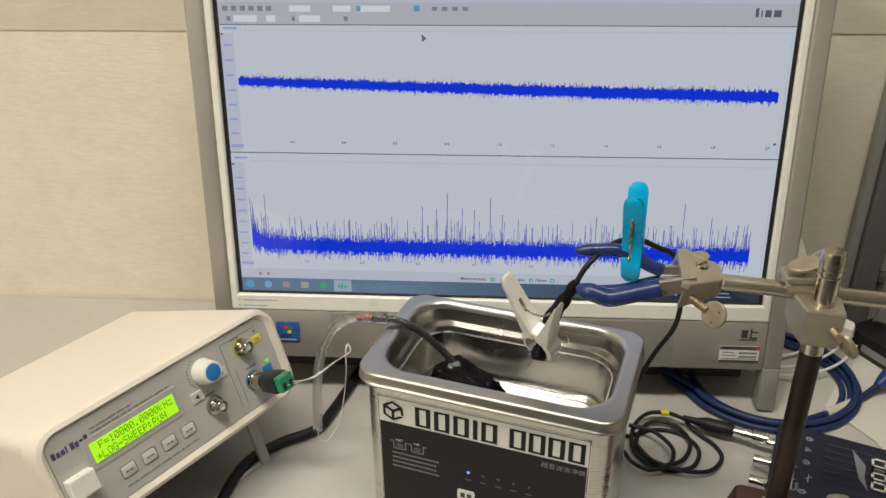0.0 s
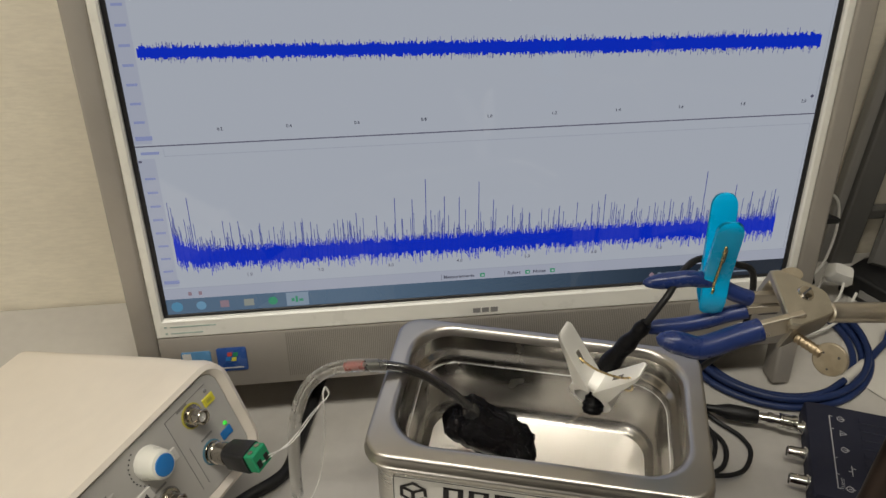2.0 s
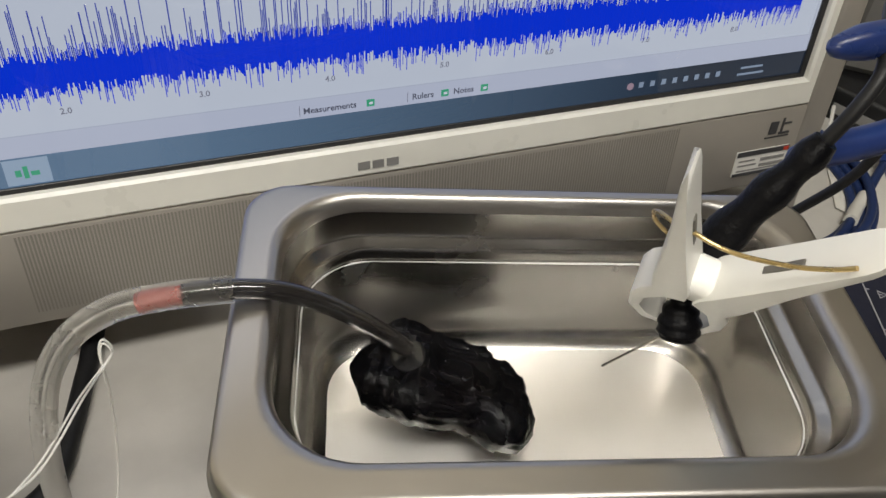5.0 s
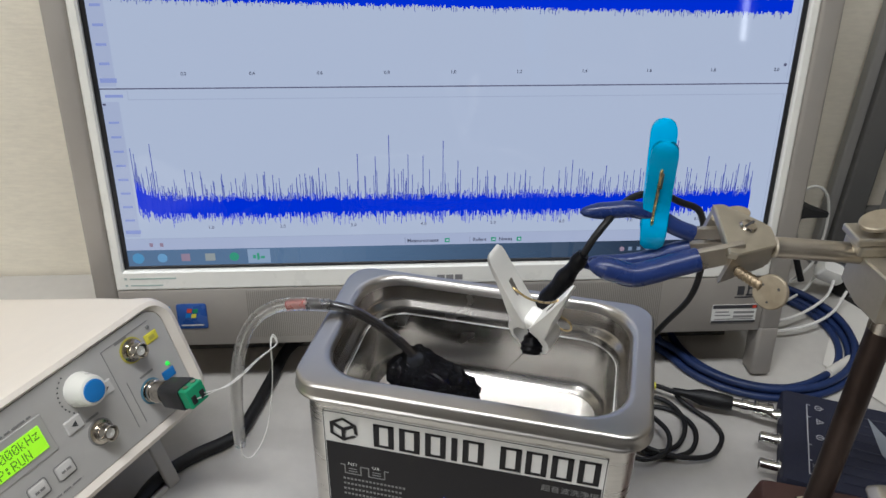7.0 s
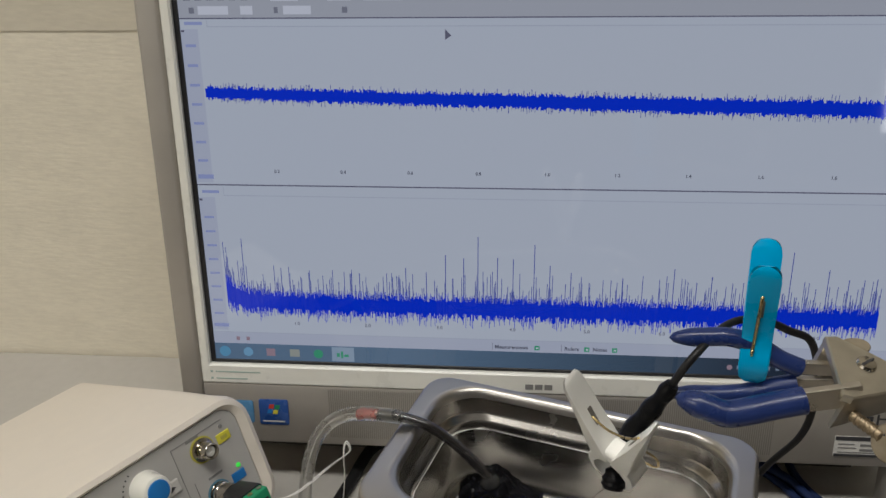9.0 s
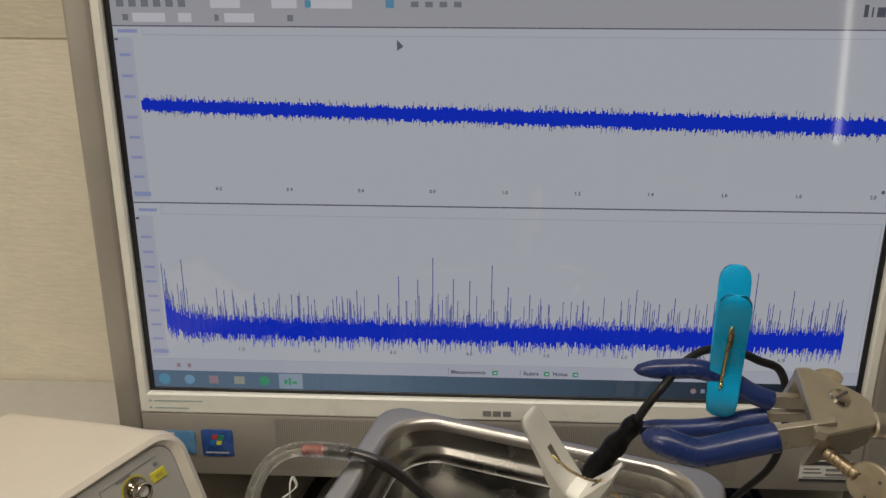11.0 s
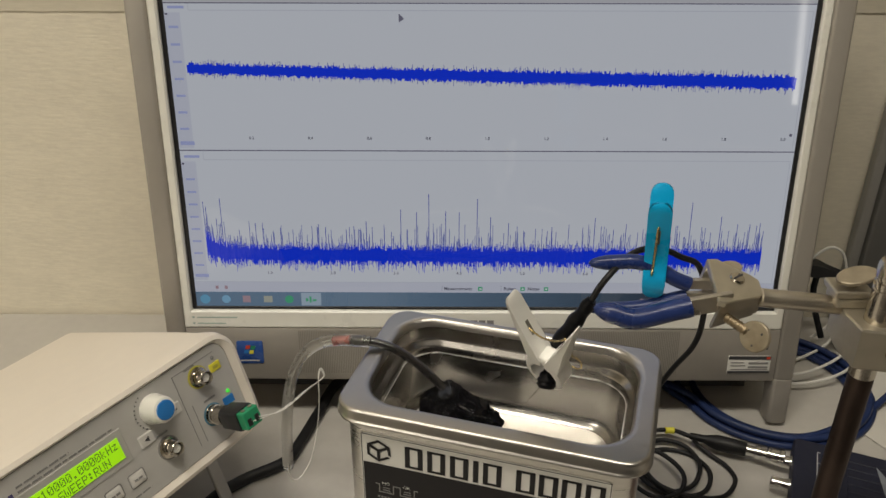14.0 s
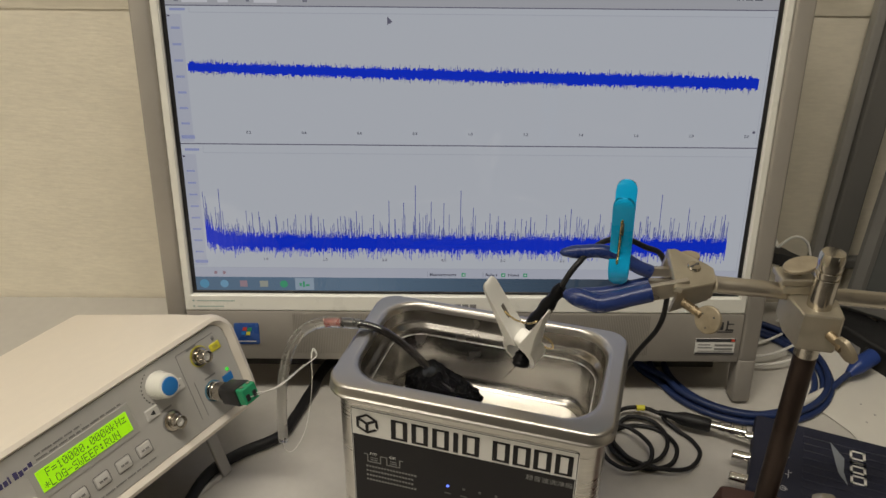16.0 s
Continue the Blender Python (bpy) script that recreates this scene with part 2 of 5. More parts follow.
def part(name, bm, material, parent=None, label="", smooth=None):
    """Links a bmesh as one mesh object under a thing or a part."""
    me = bpy.data.meshes.new(name)
    bmesh.ops.recalc_face_normals(bm, faces=bm.faces)
    bm.to_mesh(me)
    bm.free()
    me.materials.append(material)
    if smooth is not None:
        me.shade_smooth()
        me.set_sharp_from_angle(angle=radians(smooth))
    ob = new(name, me)
    if parent is not None:
        ob.parent = parent
    if label:
        ob["label"] = label
    return ob


def thing(name, m, label, category, group="", kind=""):
    ob = new(name)
    ob.empty_display_size = 0.02
    ob.matrix_world = m
    return tagged(ob, label, category, group, kind)


def box(x0, x1, y0, y1, z0, z1, r=0.0, seg=2, bm=None):
    own = bmesh.new()
    bmesh.ops.create_cube(own, size=1.0)
    for v in own.verts:
        v.co = Vector(((x0 + x1) / 2 + v.co.x * (x1 - x0), (y0 + y1) / 2 + v.co.y * (y1 - y0), (z0 + z1) / 2 + v.co.z * (z1 - z0)))
    if r:
        bmesh.ops.bevel(own, geom=list(own.edges), offset=r, segments=seg, affect="EDGES", profile=0.5)
    if bm is None:
        return own
    return join(bm, own)


def join(bm, other, m=None):
    """Adds another bmesh to bm, moved by m."""
    made = {}
    for v in other.verts:
        made[v] = bm.verts.new(m @ v.co if m else v.co)
    for f in other.faces:
        try:
            bm.faces.new([made[v] for v in f.verts])
        except ValueError:
            pass
    other.free()
    return bm


def moved(bm, m):
    bmesh.ops.transform(bm, matrix=m, verts=bm.verts)
    return bm


def loft(rings, cap0=True, cap1=True, loop=False):
    """Closed rings of equal count, joined one to the next."""
    bm = bmesh.new()
    vs = [[bm.verts.new(p) for p in ring] for ring in rings]
    n = len(vs[0])
    pairs = list(zip(vs, vs[1:])) + ([(vs[-1], vs[0])] if loop else [])
    for a, b in pairs:
        for i in range(n):
            bm.faces.new((a[i], a[(i + 1) % n], b[(i + 1) % n], b[i]))
    if cap0 and not loop:
        bm.faces.new(vs[0][::-1])
    if cap1 and not loop:
        bm.faces.new(vs[-1])
    return bm


def rrect(hw, hd, r, z, cx=0.0, cy=0.0, seg=8):
    """A rounded rectangle in the plane z."""
    out = []
    for k, (sx, sy) in enumerate(((1, 1), (-1, 1), (-1, -1), (1, -1))):
        for i in range(seg + 1):
            a = radians(90 * k + 90 * i / seg)
            out.append((cx + sx * (hw - r) + r * math.cos(a), cy + sy * (hd - r) + r * math.sin(a), z))
    return out


def turned(profile, seg=24, m=None):
    """A body of revolution about z from (radius, z) pairs, with closed ends."""
    bm = loft([[(r * math.cos(2 * math.pi * i / seg), r * math.sin(2 * math.pi * i / seg), z) for i in range(seg)] for r, z in profile])
    return moved(bm, m) if m else bm


def along(a, b):
    """A pose at a whose z runs to b."""
    a, b = Vector(a), Vector(b)
    return Matrix.Translation(a) @ (b - a).to_track_quat("Z", "Y").to_matrix().to_4x4()


def rod(a, b, r, seg=16, r2=None, edge=0.0008):
    n = (Vector(b) - Vector(a)).length
    r2 = r if r2 is None else r2
    return turned([(r - edge, 0), (r, edge), (r2, n - edge), (r2 - edge, n)], seg, along(a, b))


def curve_points(pts, per=8):
    """A smooth line through pts."""
    pts = [Vector(p) for p in pts]
    ext = [pts[0] * 2 - pts[1]] + pts + [pts[-1] * 2 - pts[-2]]
    out = []
    for i in range(1, len(ext) - 2):
        p0, p1, p2, p3 = ext[i - 1 : i + 3]
        for k in range(per):
            t = k / per
            out.append(0.5 * ((2 * p1) + (p2 - p0) * t + (2 * p0 - 5 * p1 + 4 * p2 - p3) * t * t + (3 * p1 - p0 - 3 * p2 + p3) * t**3))
    out.append(pts[-1])
    return out


def sweep(pts, r, seg=10, per=8, smooth=True, radius=None):
    """A round cord of radius r through pts; radius(u) may vary it along its length."""
    path = curve_points(pts, per) if smooth else [Vector(p) for p in pts]
    rings, side = [], None
    for i, p in enumerate(path):
        d = (path[min(i + 1, len(path) - 1)] - path[max(i - 1, 0)]).normalized()
        side = d.orthogonal() if side is None else side - d * side.dot(d)
        side.normalize()
        other = d.cross(side)
        rr = r if radius is None else radius(i / (len(path) - 1))
        rings.append([p + rr * (math.cos(2 * math.pi * k / seg) * side + math.sin(2 * math.pi * k / seg) * other) for k in range(seg)])
    return loft(rings)


def letters(name, text, size, m, material, parent, label="", thick=0.0, bold=0.0):
    """Flat raised lettering in the built-in font, centred on its left baseline."""
    cu = bpy.data.curves.new(name, "FONT")
    cu.body, cu.size, cu.extrude, cu.resolution_u, cu.offset = text, size, thick, 2, bold
    tmp = new(name + "_outline", cu)
    me = bpy.data.meshes.new_from_object(tmp.evaluated_get(bpy.context.evaluated_depsgraph_get()))
    bpy.data.objects.remove(tmp)
    me.transform(m)
    me.materials.clear()
    me.materials.append(material)
    ob = new(name, me)
    ob.parent = parent
    if label:
        ob["label"] = label
    return ob


def quads(rects, y, depth=0.0):
    """Flat rectangles (x0, x1, z0, z1) facing -y in one mesh; with a depth they become thin slabs."""
    bm = bmesh.new()
    for x0, x1, z0, z1 in rects:
        if depth:
            box(x0, x1, y, y + depth, z0, z1, bm=bm)
        else:
            bm.faces.new([bm.verts.new(p) for p in ((x0, y, z0), (x1, y, z0), (x1, y, z1), (x0, y, z1))])
    return bm


def each(name, rects, y, depth, material, parent, label=""):
    """One part for every rectangle."""
    for r in rects:
        part(name, quads([r], y, depth), material, parent, label)


def frame_mesh(o, i, yf, yb, r=0.002):
    """A rectangular frame; o and i are (x0, x1, z0, z1) of its outside and its opening."""
    def ring(q, y):
        return [(q[0], y, q[2]), (q[1], y, q[2]), (q[1], y, q[3]), (q[0], y, q[3])]
    def grow(q, d):
        return (q[0] - d, q[1] + d, q[2] - d, q[3] + d)
    return loft([ring(o, yb), ring(o, yf + r), ring(grow(o, -r), yf), ring(grow(i, r), yf), ring(i, yf + r), ring(i, yb)], loop=True)


UPRIGHT = pose(0, 0, 0, 90)  # lettering that stands up and faces -y

# ---------------------------------------------------------------- the room
tagged(part("floor", box(-2.2, 2.6, -3.2, 0.26, FLOOR - 0.1, FLOOR), FLOORM), "dark grey vinyl floor of the laboratory", "floor", kind="structure")
tagged(part("ceiling", box(-2.2, 2.6, -3.2, 0.26, CEIL, CEIL + 0.1), CEILM), "grey board ceiling over the room", "ceiling", kind="structure")
tagged(part("wall_north", box(-2.2, 2.6, 0.16, 0.26, FLOOR, CEIL), WALL), "cream wall with embossed horizontal-weave vinyl wallpaper", "wall", kind="structure")
tagged(part("wall_south", box(-2.2, 2.6, -3.3, -3.2, FLOOR, CEIL), SOUTHM), "unseen far wall, darkened so that the steel reflects a dark room", "wall", kind="structure")
tagged(part("wall_west", box(-2.3, -2.2, -3.2, 0.16, FLOOR, CEIL), WALL), "plain cream wall at the side of the room", "wall", kind="structure")
tagged(part("wall_east", box(2.6, 2.7, -3.2, 0.16, FLOOR, CEIL), WALL), "plain cream wall at the side of the room", "wall", kind="structure")

desk = thing("desk", pose(0, 0, 0), "pale grey laminate laboratory desk against the wall", "desk")
part("desk_top", box(-1.0, 1.2, -0.46, 0.158, -0.028, 0, 0.003), DESK, desk)
for x in (-0.95, 1.15):
    for y in (-0.40, 0.10):
        part("leg", box(x - 0.02, x + 0.02, y - 0.02, y + 0.02, FLOOR, -0.0285, 0.002), POSTM, desk)

# thin sheet added over the wall above z 0.318, same weave, darker tone
tagged(part("wall_upper_sheet", box(-2.19, 2.59, 0.1589, 0.1595, 0.318, CEIL - 0.001), wallpaper("upper_wall_tone", (0.66, 0.61, 0.50))), "thin sheet over the upper wall, slightly darker than the wall below", "wall", kind="structure")

for lx, ly, turn in ((-0.2, -0.62, 0), (-1.5, -1.9, 90)):
    lamp = thing("ceiling_light", pose(lx, ly, CEIL, 0, 0, turn), "white ceiling fluorescent fitting with a bare tube", "lamp", "ceiling lights")
    part("housing", box(-0.65, 0.65, -0.06, 0.06, -0.05, -0.001, 0.004), WHITEP, lamp)
    part("tube", rod((-0.6, 0, -0.072), (0.6, 0, -0.072), 0.014, 12), TUBE_L, lamp)
    for x in (-0.61, 0.61):
        part("tube_holder", box(x - 0.012, x + 0.012, -0.015, 0.015, -0.088, -0.0505, 0.002), WHITEP, lamp)

gap = thing("door_gap_light", pose(1.58, -3.198, 0), "tall narrow strip of bright light on the far wall", "lamp")
part("strip", box(-0.012, 0.012, 0, 0.006, 0.12, 1.15), TUBE_L, gap)

# ---------------------------------------------------------------- the all-in-one computer
mon = thing("all_in_one_computer", pose(0, 0, 0.111, -7.8), "silver all-in-one computer with white bezel and lit waveform display", "computer")
SW, SH = 0.2391, 0.269
part("display", box(-SW - 0.004, SW + 0.004, 0.0, 0.006, -0.002, SH + 0.004), S_BG, mon, "lit display with two blue signal traces")
part("display_gasket", frame_mesh((-SW - 0.0045, SW + 0.0045, -0.0035, SH + 0.0045), (-SW, SW, 0.0, SH), -0.0016, -0.0003, 0.0003), BLACKP, mon)
part("bezel", frame_mesh((-0.2497, 0.2497, -0.0182, SH + 0.014), (-SW - 0.0034, SW + 0.0034, -0.0024, SH + 0.0042), -0.0055, 0.004, 0.0014), WHITEP, mon, "glossy white inner bezel", smooth=30)
for sx in (-1, 1):
    x0, x1 = sorted((sx * 0.2499, sx * 0.2665))
    part("side_frame", box(x0, x1, -0.0060, 0.05, -0.0665, SH + 0.028, 0.003, 3), SILVER, mon, smooth=40)
    part("leg", box(x0, x1, -0.0060, 0.014, -0.1095, -0.0640, 0.0028, 3), SILVER, mon, smooth=40)
part("top_frame", box(-0.2497, 0.2497, -0.0055, 0.05, SH + 0.0142, SH + 0.028, 0.002), SILVER, mon)
part("back_shell", box(-0.2497, 0.2497, 0.0065, 0.07, -0.066, SH + 0.02, 0.004), SILVER, mon)
grille = part("speaker_panel", box(-0.2497, 0.2497, -0.0052, 0.006, -0.067, -0.0184, 0.0012), SILVER, mon, "silver lower panel with fine vertical speaker slots", smooth=40)
tagged(part("speaker_mesh", quads([(-0.155 + i * 0.0015, -0.1543 + i * 0.0015, -0.0605, -0.0205) for i in range(214)], -0.0054, 0.0006), GRILLE, grille), "fine vertical speaker slots", kind="stuff")
# dark full-width strip behind the legs, from the desk up to the shell
part("dark_back_strip", box(-0.2497, 0.2497, 0.052, 0.062, -0.111, -0.0665, 0.001), POSTM, mon)

# what the display shows
ui = part("window_toolbar", quads([(-SW, SW, 0.2435, SH)], -0.0004), S_TOOL, mon)
part("menu_strip", quads([(-SW, SW, 0.2612, SH)], -0.0006), S_SIDE, mon)
tools = [(-0.235 + i * 0.0075, -0.2305 + i * 0.0075, 0.2543, 0.2585) for i in range(6)]
tools += [(-0.178, -0.16, 0.2538, 0.2588), (-0.141, -0.126, 0.2538, 0.2588), (-0.118, -0.093, 0.2538, 0.2588), (-0.226, -0.206, 0.2455, 0.2508), (-0.198, -0.19, 0.2455, 0.2508), (-0.170, -0.152, 0.2455, 0.2508)]
each("tool_field", tools[6:], -0.0008, 0, S_WHITE, ui)
each("tool_button", tools[:6] + [(-0.232, -0.2285, 0.2463, 0.25), (-0.176, -0.1735, 0.2463, 0.25), (-0.132, -0.1285, 0.2463, 0.25)] + [(-0.058 + i * 0.0085, -0.0535 + i * 0.0085, 0.2548, 0.258) for i in range(4)], -0.0008, 0, S_GREY, ui)
each("tool_icon", [(-0.121, -0.1175, 0.2543, 0.2585), (-0.073, -0.068, 0.2543, 0.259)], -0.001, 0, S_CYAN, ui)
part("maker_mark", quads([(0.205, 0.2075, 0.2505, 0.2575), (0.2095, 0.2105, 0.2505, 0.256), (0.2125, 0.2175, 0.2505, 0.256), (0.2195, 0.2255, 0.2505, 0.256)], -0.0008), S_TEXT, ui)
lines = [(-SW, SW, 0.2428, 0.2436), (-SW, SW, 0.1325, 0.1334)]
each("divider", lines, -0.0009, 0, S_LINE, mon)
faint = [(-0.221, SW - 0.002, 0.2378, 0.2383), (-0.221, SW - 0.002, 0.1252, 0.1257), (-SW, SW, 0.0218, 0.0223), (SW - 0.0025, SW - 0.002, 0.136, 0.238), (SW - 0.0025, SW - 0.002, 0.023, 0.1252), (-0.221, -0.2206, 0.238, 0.2425), (-0.221, -0.2206, 0.1255, 0.132)]
each("pane_line", faint, -0.0009, 0, S_LINE2, mon)
each("axis_margin", [(-SW, -0.2275, 0.1345, 0.2365), (-SW, -0.2275, 0.0235, 0.124)], -0.0005, 0, S_SIDE, mon)
ticks = [(-0.2365, -0.2295, 0.149 + 0.0127 * i, 0.1508 + 0.0127 * i) for i in range(7)] + [(-0.2365, -0.2295, 0.036 + 0.0104 * i, 0.0376 + 0.0104 * i) for i in range(8)]
ticks += [(-0.236, -0.224, 0.2392, 0.2412), (-0.236, -0.224, 0.127, 0.129)]
each("scale_mark", ticks, -0.0009, 0, S_PALE, mon)
each("axis_badge", [(-0.2375, -0.2265, 0.1372, 0.1402), (-0.2375, -0.2265, 0.0262, 0.029)], -0.0011, 0, S_PALE, mon)
each("axis_handle", [(-0.2385, -0.2363, 0.2347, 0.236), (-0.2385, -0.2363, 0.1215, 0.123)], -0.0011, 0, S_LINE, mon)
for i in range(1, 11):
    letters("time_tick", "%.1f" % (0.2 * i), 0.0032, Matrix.Translation((-0.2295 + i * 0.0456, -0.0009, 0.1418)) @ UPRIGHT, S_TEXT, mon, bold=0.00007)
for i in range(1, 9):
    letters("frequency_tick", "%.1f" % i, 0.0036, Matrix.Translation((-0.2298 + i * 0.0518, -0.0009, 0.0290)) @ UPRIGHT, S_GREY, mon, bold=0.00007)
part("end_marker", moved(turned([(0.0012, 0), (0.0012, 0.0003)], 12), Matrix.Translation((0.234, -0.0008, 0.1462)) @ UPRIGHT), S_LINE, mon)
rnd = random.Random(4)
upper, pale, lower = [], [], []
for i in range(620):
    u = i / 620
    x = -0.2262 + u * 0.458
    c = 0.1958 - 0.0092 * u - 0.0008 * math.sin(2.6 * u)
    a = 0.0048 + 0.0016 * u
    upper.append((x, x + 0.00078, c - a * rnd.uniform(0.55, 1.0), c + a * rnd.uniform(0.55, 1.0)))
    if rnd.random() < 0.28:
        pale.append((x, x + 0.00034, c - a * rnd.uniform(0.9, 1.45), c + a * rnd.uniform(0.9, 1.45)))
spikes = {0.03: 0.094, 0.35: 0.085, 0.378: 0.083, 0.4: 0.0985, 0.43: 0.084, 0.454: 0.083, 0.486: 0.094, 0.51: 0.079, 0.542: 0.074, 0.62: 0.071, 0.696: 0.0785, 0.73: 0.069, 0.752: 0.0735, 0.866: 0.092, 0.92: 0.08, 0.95: 0.0735, 0.972: 0.0735, 0.99: 0.0745, 0.215: 0.07, 0.288: 0.075, 0.32: 0.072, 0.252: 0.068, 0.09: 0.073}
for i in range(760):
    u = i / 760
    x = -0.2255 + u * 0.4505
    start = math.exp(-u / 0.022)
    c = 0.0462 - 0.0022 * u + 0.0085 * start
    a = 0.0098 + 0.0052 * start
    lower.append((x, x + 0.0006, c - a * (0.42 + 0.55 * rnd.random()), c + a * (0.42 + 0.5 * rnd.random())))
    if rnd.random() < 0.6:
        lower.append((x, x + 0.00034, c - a * (0.8 + 0.75 * rnd.random() ** 1.7), c + a * (0.7 + 0.5 * rnd.random())))
    if rnd.random() < 0.62:
        pale.append((x, x + 0.0004, c, c + a * 0.8 + 0.021 * rnd.random() ** 2.3 + 0.006 * start))
for u, top in spikes.items():
    x = -0.2255 + u * 0.4505
    pale.append((x, x + 0.0005, 0.045, top))
tagged(part("time_trace", quads(upper, -0.0012), S_BLUE, mon), "flat band of blue noise", kind="stuff")
tagged(part("spectrum_trace", quads(lower, -0.0012), S_BLUE, mon), "spiky blue spectrum", kind="stuff")
tagged(part("trace_fringe", quads(pale, -0.0010), lit("screen_fringe", (0.02, 0.035, 0.25)), mon), kind="stuff")
part("status_strip", quads([(-SW, SW, 0.0128, 0.0216)], -0.0006), S_SIDE, mon)
for text, x in (("Measurements", -0.0328), ("Rulers", 0.0165), ("Notes", 0.0363)):
    letters("status_text", text, 0.0040, Matrix.Translation((x, -0.0009, 0.0152)) @ UPRIGHT, S_TEXT, mon, bold=0.00009)
each("status_icon", [(-0.0046, -0.0010, 0.0147, 0.0181), (0.0304, 0.0340, 0.0147, 0.0181), (0.0498, 0.0534, 0.0147, 0.0181)], -0.0009, 0, S_GREEN, mon)
each("status_check", [(-0.0035, -0.0018, 0.0158, 0.0170), (0.0315, 0.0332, 0.0158, 0.0170), (0.0509, 0.0526, 0.0158, 0.0170)], -0.0012, 0, S_WHITE, mon)
each("status_divider", [(0.0142, 0.0145, 0.0142, 0.0192), (-0.0345, -0.0342, 0.0142, 0.0192)], -0.0009, 0, S_GREY, mon)
each("status_button", [(-0.222, -0.2195, 0.0155, 0.0185), (-0.2145, -0.212, 0.0155, 0.0185)], -0.0009, 0, S_ROSE, mon)
task = part("taskbar", quads([(-SW, SW, 0.0, 0.0128)], -0.0006), S_TASK, mon, "dark blue task strip with small icons")
part("task_highlight", quads([(-0.1515, -0.135, 0.0008, 0.0122)], -0.0009), S_HIGH, task)


def disc(x, z, r, y):
    return moved(turned([(r, 0), (r, 0.0002)], 16), Matrix.Translation((x, y, z)) @ UPRIGHT)


part("task_icon", disc(-0.2315, 0.0064, 0.0042, -0.001), S_CYAN, task)
part("task_icon", join(disc(-0.214, 0.0064, 0.0036, -0.001), quads([(-0.2172, -0.2108, 0.0058, 0.0069)], -0.0013)), lit("screen_icon_blue", (0.13, 0.26, 0.38)), task)
part("task_icon", quads([(-0.2003, -0.1938, 0.0035, 0.0095)], -0.001), S_ROSE, task)
part("task_icon", quads([(-0.1828, -0.1755, 0.0035, 0.0094)], -0.001), S_SAND, task)
part("task_icon", disc(-0.1615, 0.0064, 0.0035, -0.001), S_GREEN, task)
part("task_icon", quads([(-0.1478, -0.1456, 0.0045, 0.0075), (-0.1448, -0.143, 0.0035, 0.009), (-0.1422, -0.139, 0.0045, 0.0065)], -0.001), S_GREEN, task)
each("tray_icon", [(0.1365 + i * 0.0066, 0.1392 + i * 0.0066, 0.0048, 0.0078) for i in range(8)] + [(0.198, 0.212, 0.0072, 0.0084), (0.1965, 0.2135, 0.0036, 0.0048)], -0.001, 0, S_TRAY, task)
part("tray_icon", disc(0.1315, 0.0062, 0.0019, -0.001), S_ROSE, task)
cur = bmesh.new()
cur.faces.new([cur.verts.new(p) for p in ((-0.0665, -0.0014, 0.2362), (-0.0665, -0.0014, 0.2296), (-0.0625, -0.0014, 0.2322))])
part("mouse_pointer", cur, S_LINE, mon)
# marks on the casing
each("maker_badge", [(-0.0105, -0.0048, -0.0142, -0.0102), (-0.0036, 0.0018, -0.0142, -0.0102), (0.0032, 0.0088, -0.0142, -0.0102)], -0.0059, 0.0006, PRINTG, mon, "grey maker's mark")
each("key_hint", [(-0.2425, -0.2408, -0.009, -0.0075), (-0.2425, -0.2408, -0.0145, -0.013), (-0.2385, -0.205, -0.0087, -0.0078), (-0.2385, -0.215, -0.0142, -0.0133)], -0.0058, 0.0004, mat("teal_print", (0.36, 0.46, 0.42), 0.5), mon)
def sticker(name, x0, x1, z0, z1, material, label, r=0.0018):
    """A thin rounded label stuck on the casing."""
    m = Matrix.Translation(((x0 + x1) / 2, -0.0051, (z0 + z1) / 2)) @ UPRIGHT
    hw, hh = (x1 - x0) / 2, (z1 - z0) / 2
    return part(name, moved(loft([rrect(hw, hh, r, 0, seg=4), rrect(hw, hh, r, 0.0007, seg=4), rrect(hw - 0.0006, hh - 0.0006, r * 0.8, 0.0011, seg=4)]), m), material, mon, label, smooth=50)


st = sticker("system_sticker", -0.2082, -0.1858, -0.0515, -0.0302, NAVYL, "small domed blue sticker with a four-colour mark")
for dx, dz, m_ in ((-0.0030, 0.0034, REDP), (0.0014, 0.0030, GREENP), (-0.0036, -0.0008, BLUEP), (0.0008, -0.0012, YELLOWP)):
    patch = quads([(-0.1982 + dx, -0.1945 + dx, -0.0408 + dz, -0.0374 + dz)], -0.0065, 0.0004)
    for v in patch.verts:
        v.co.x += (v.co.z + 0.04) * 0.22
    part("colour_patch", patch, m_, st)
part("slogan_bar", quads([(-0.2055, -0.1890, -0.0487, -0.0477)], -0.0065, 0.0004), BTN, st)
sb = sticker("chip_sticker", -0.2345, -0.2125, -0.0505, -0.0318, mat("pale_blue_sticker", (0.10, 0.27, 0.50), 0.3, vary=0.1), "small light blue sticker with a pale edge")
part("pale_edge", quads([(-0.2335, -0.2270, -0.0495, -0.0328)], -0.0065, 0.0004), LABELW, sb)
ls = part("rating_sticker", box(0.2085, 0.2445, -0.0059, -0.0051, -0.0585, -0.0425, 0.0002, 1), LABELW, mon, "small white and black rating sticker")
each("dark_bar", [(0.2087, 0.2443, -0.0456, -0.0426), (0.2087, 0.2443, -0.0584, -0.0566)], -0.0063, 0.0005, PRINT, ls)
each("print_bar", [(0.211, 0.222, -0.0492, -0.0482), (0.211, 0.2235, -0.0522, -0.0512), (0.226, 0.2425, -0.0502, -0.0482), (0.226, 0.2425, -0.054, -0.052), (0.211, 0.2425, -0.0556, -0.0548)], -0.0062, 0.0004, PRINTG, ls)
part("red_mark", quads([(0.2405, 0.2435, -0.0453, -0.043)], -0.0066, 0.0003), REDP, ls)
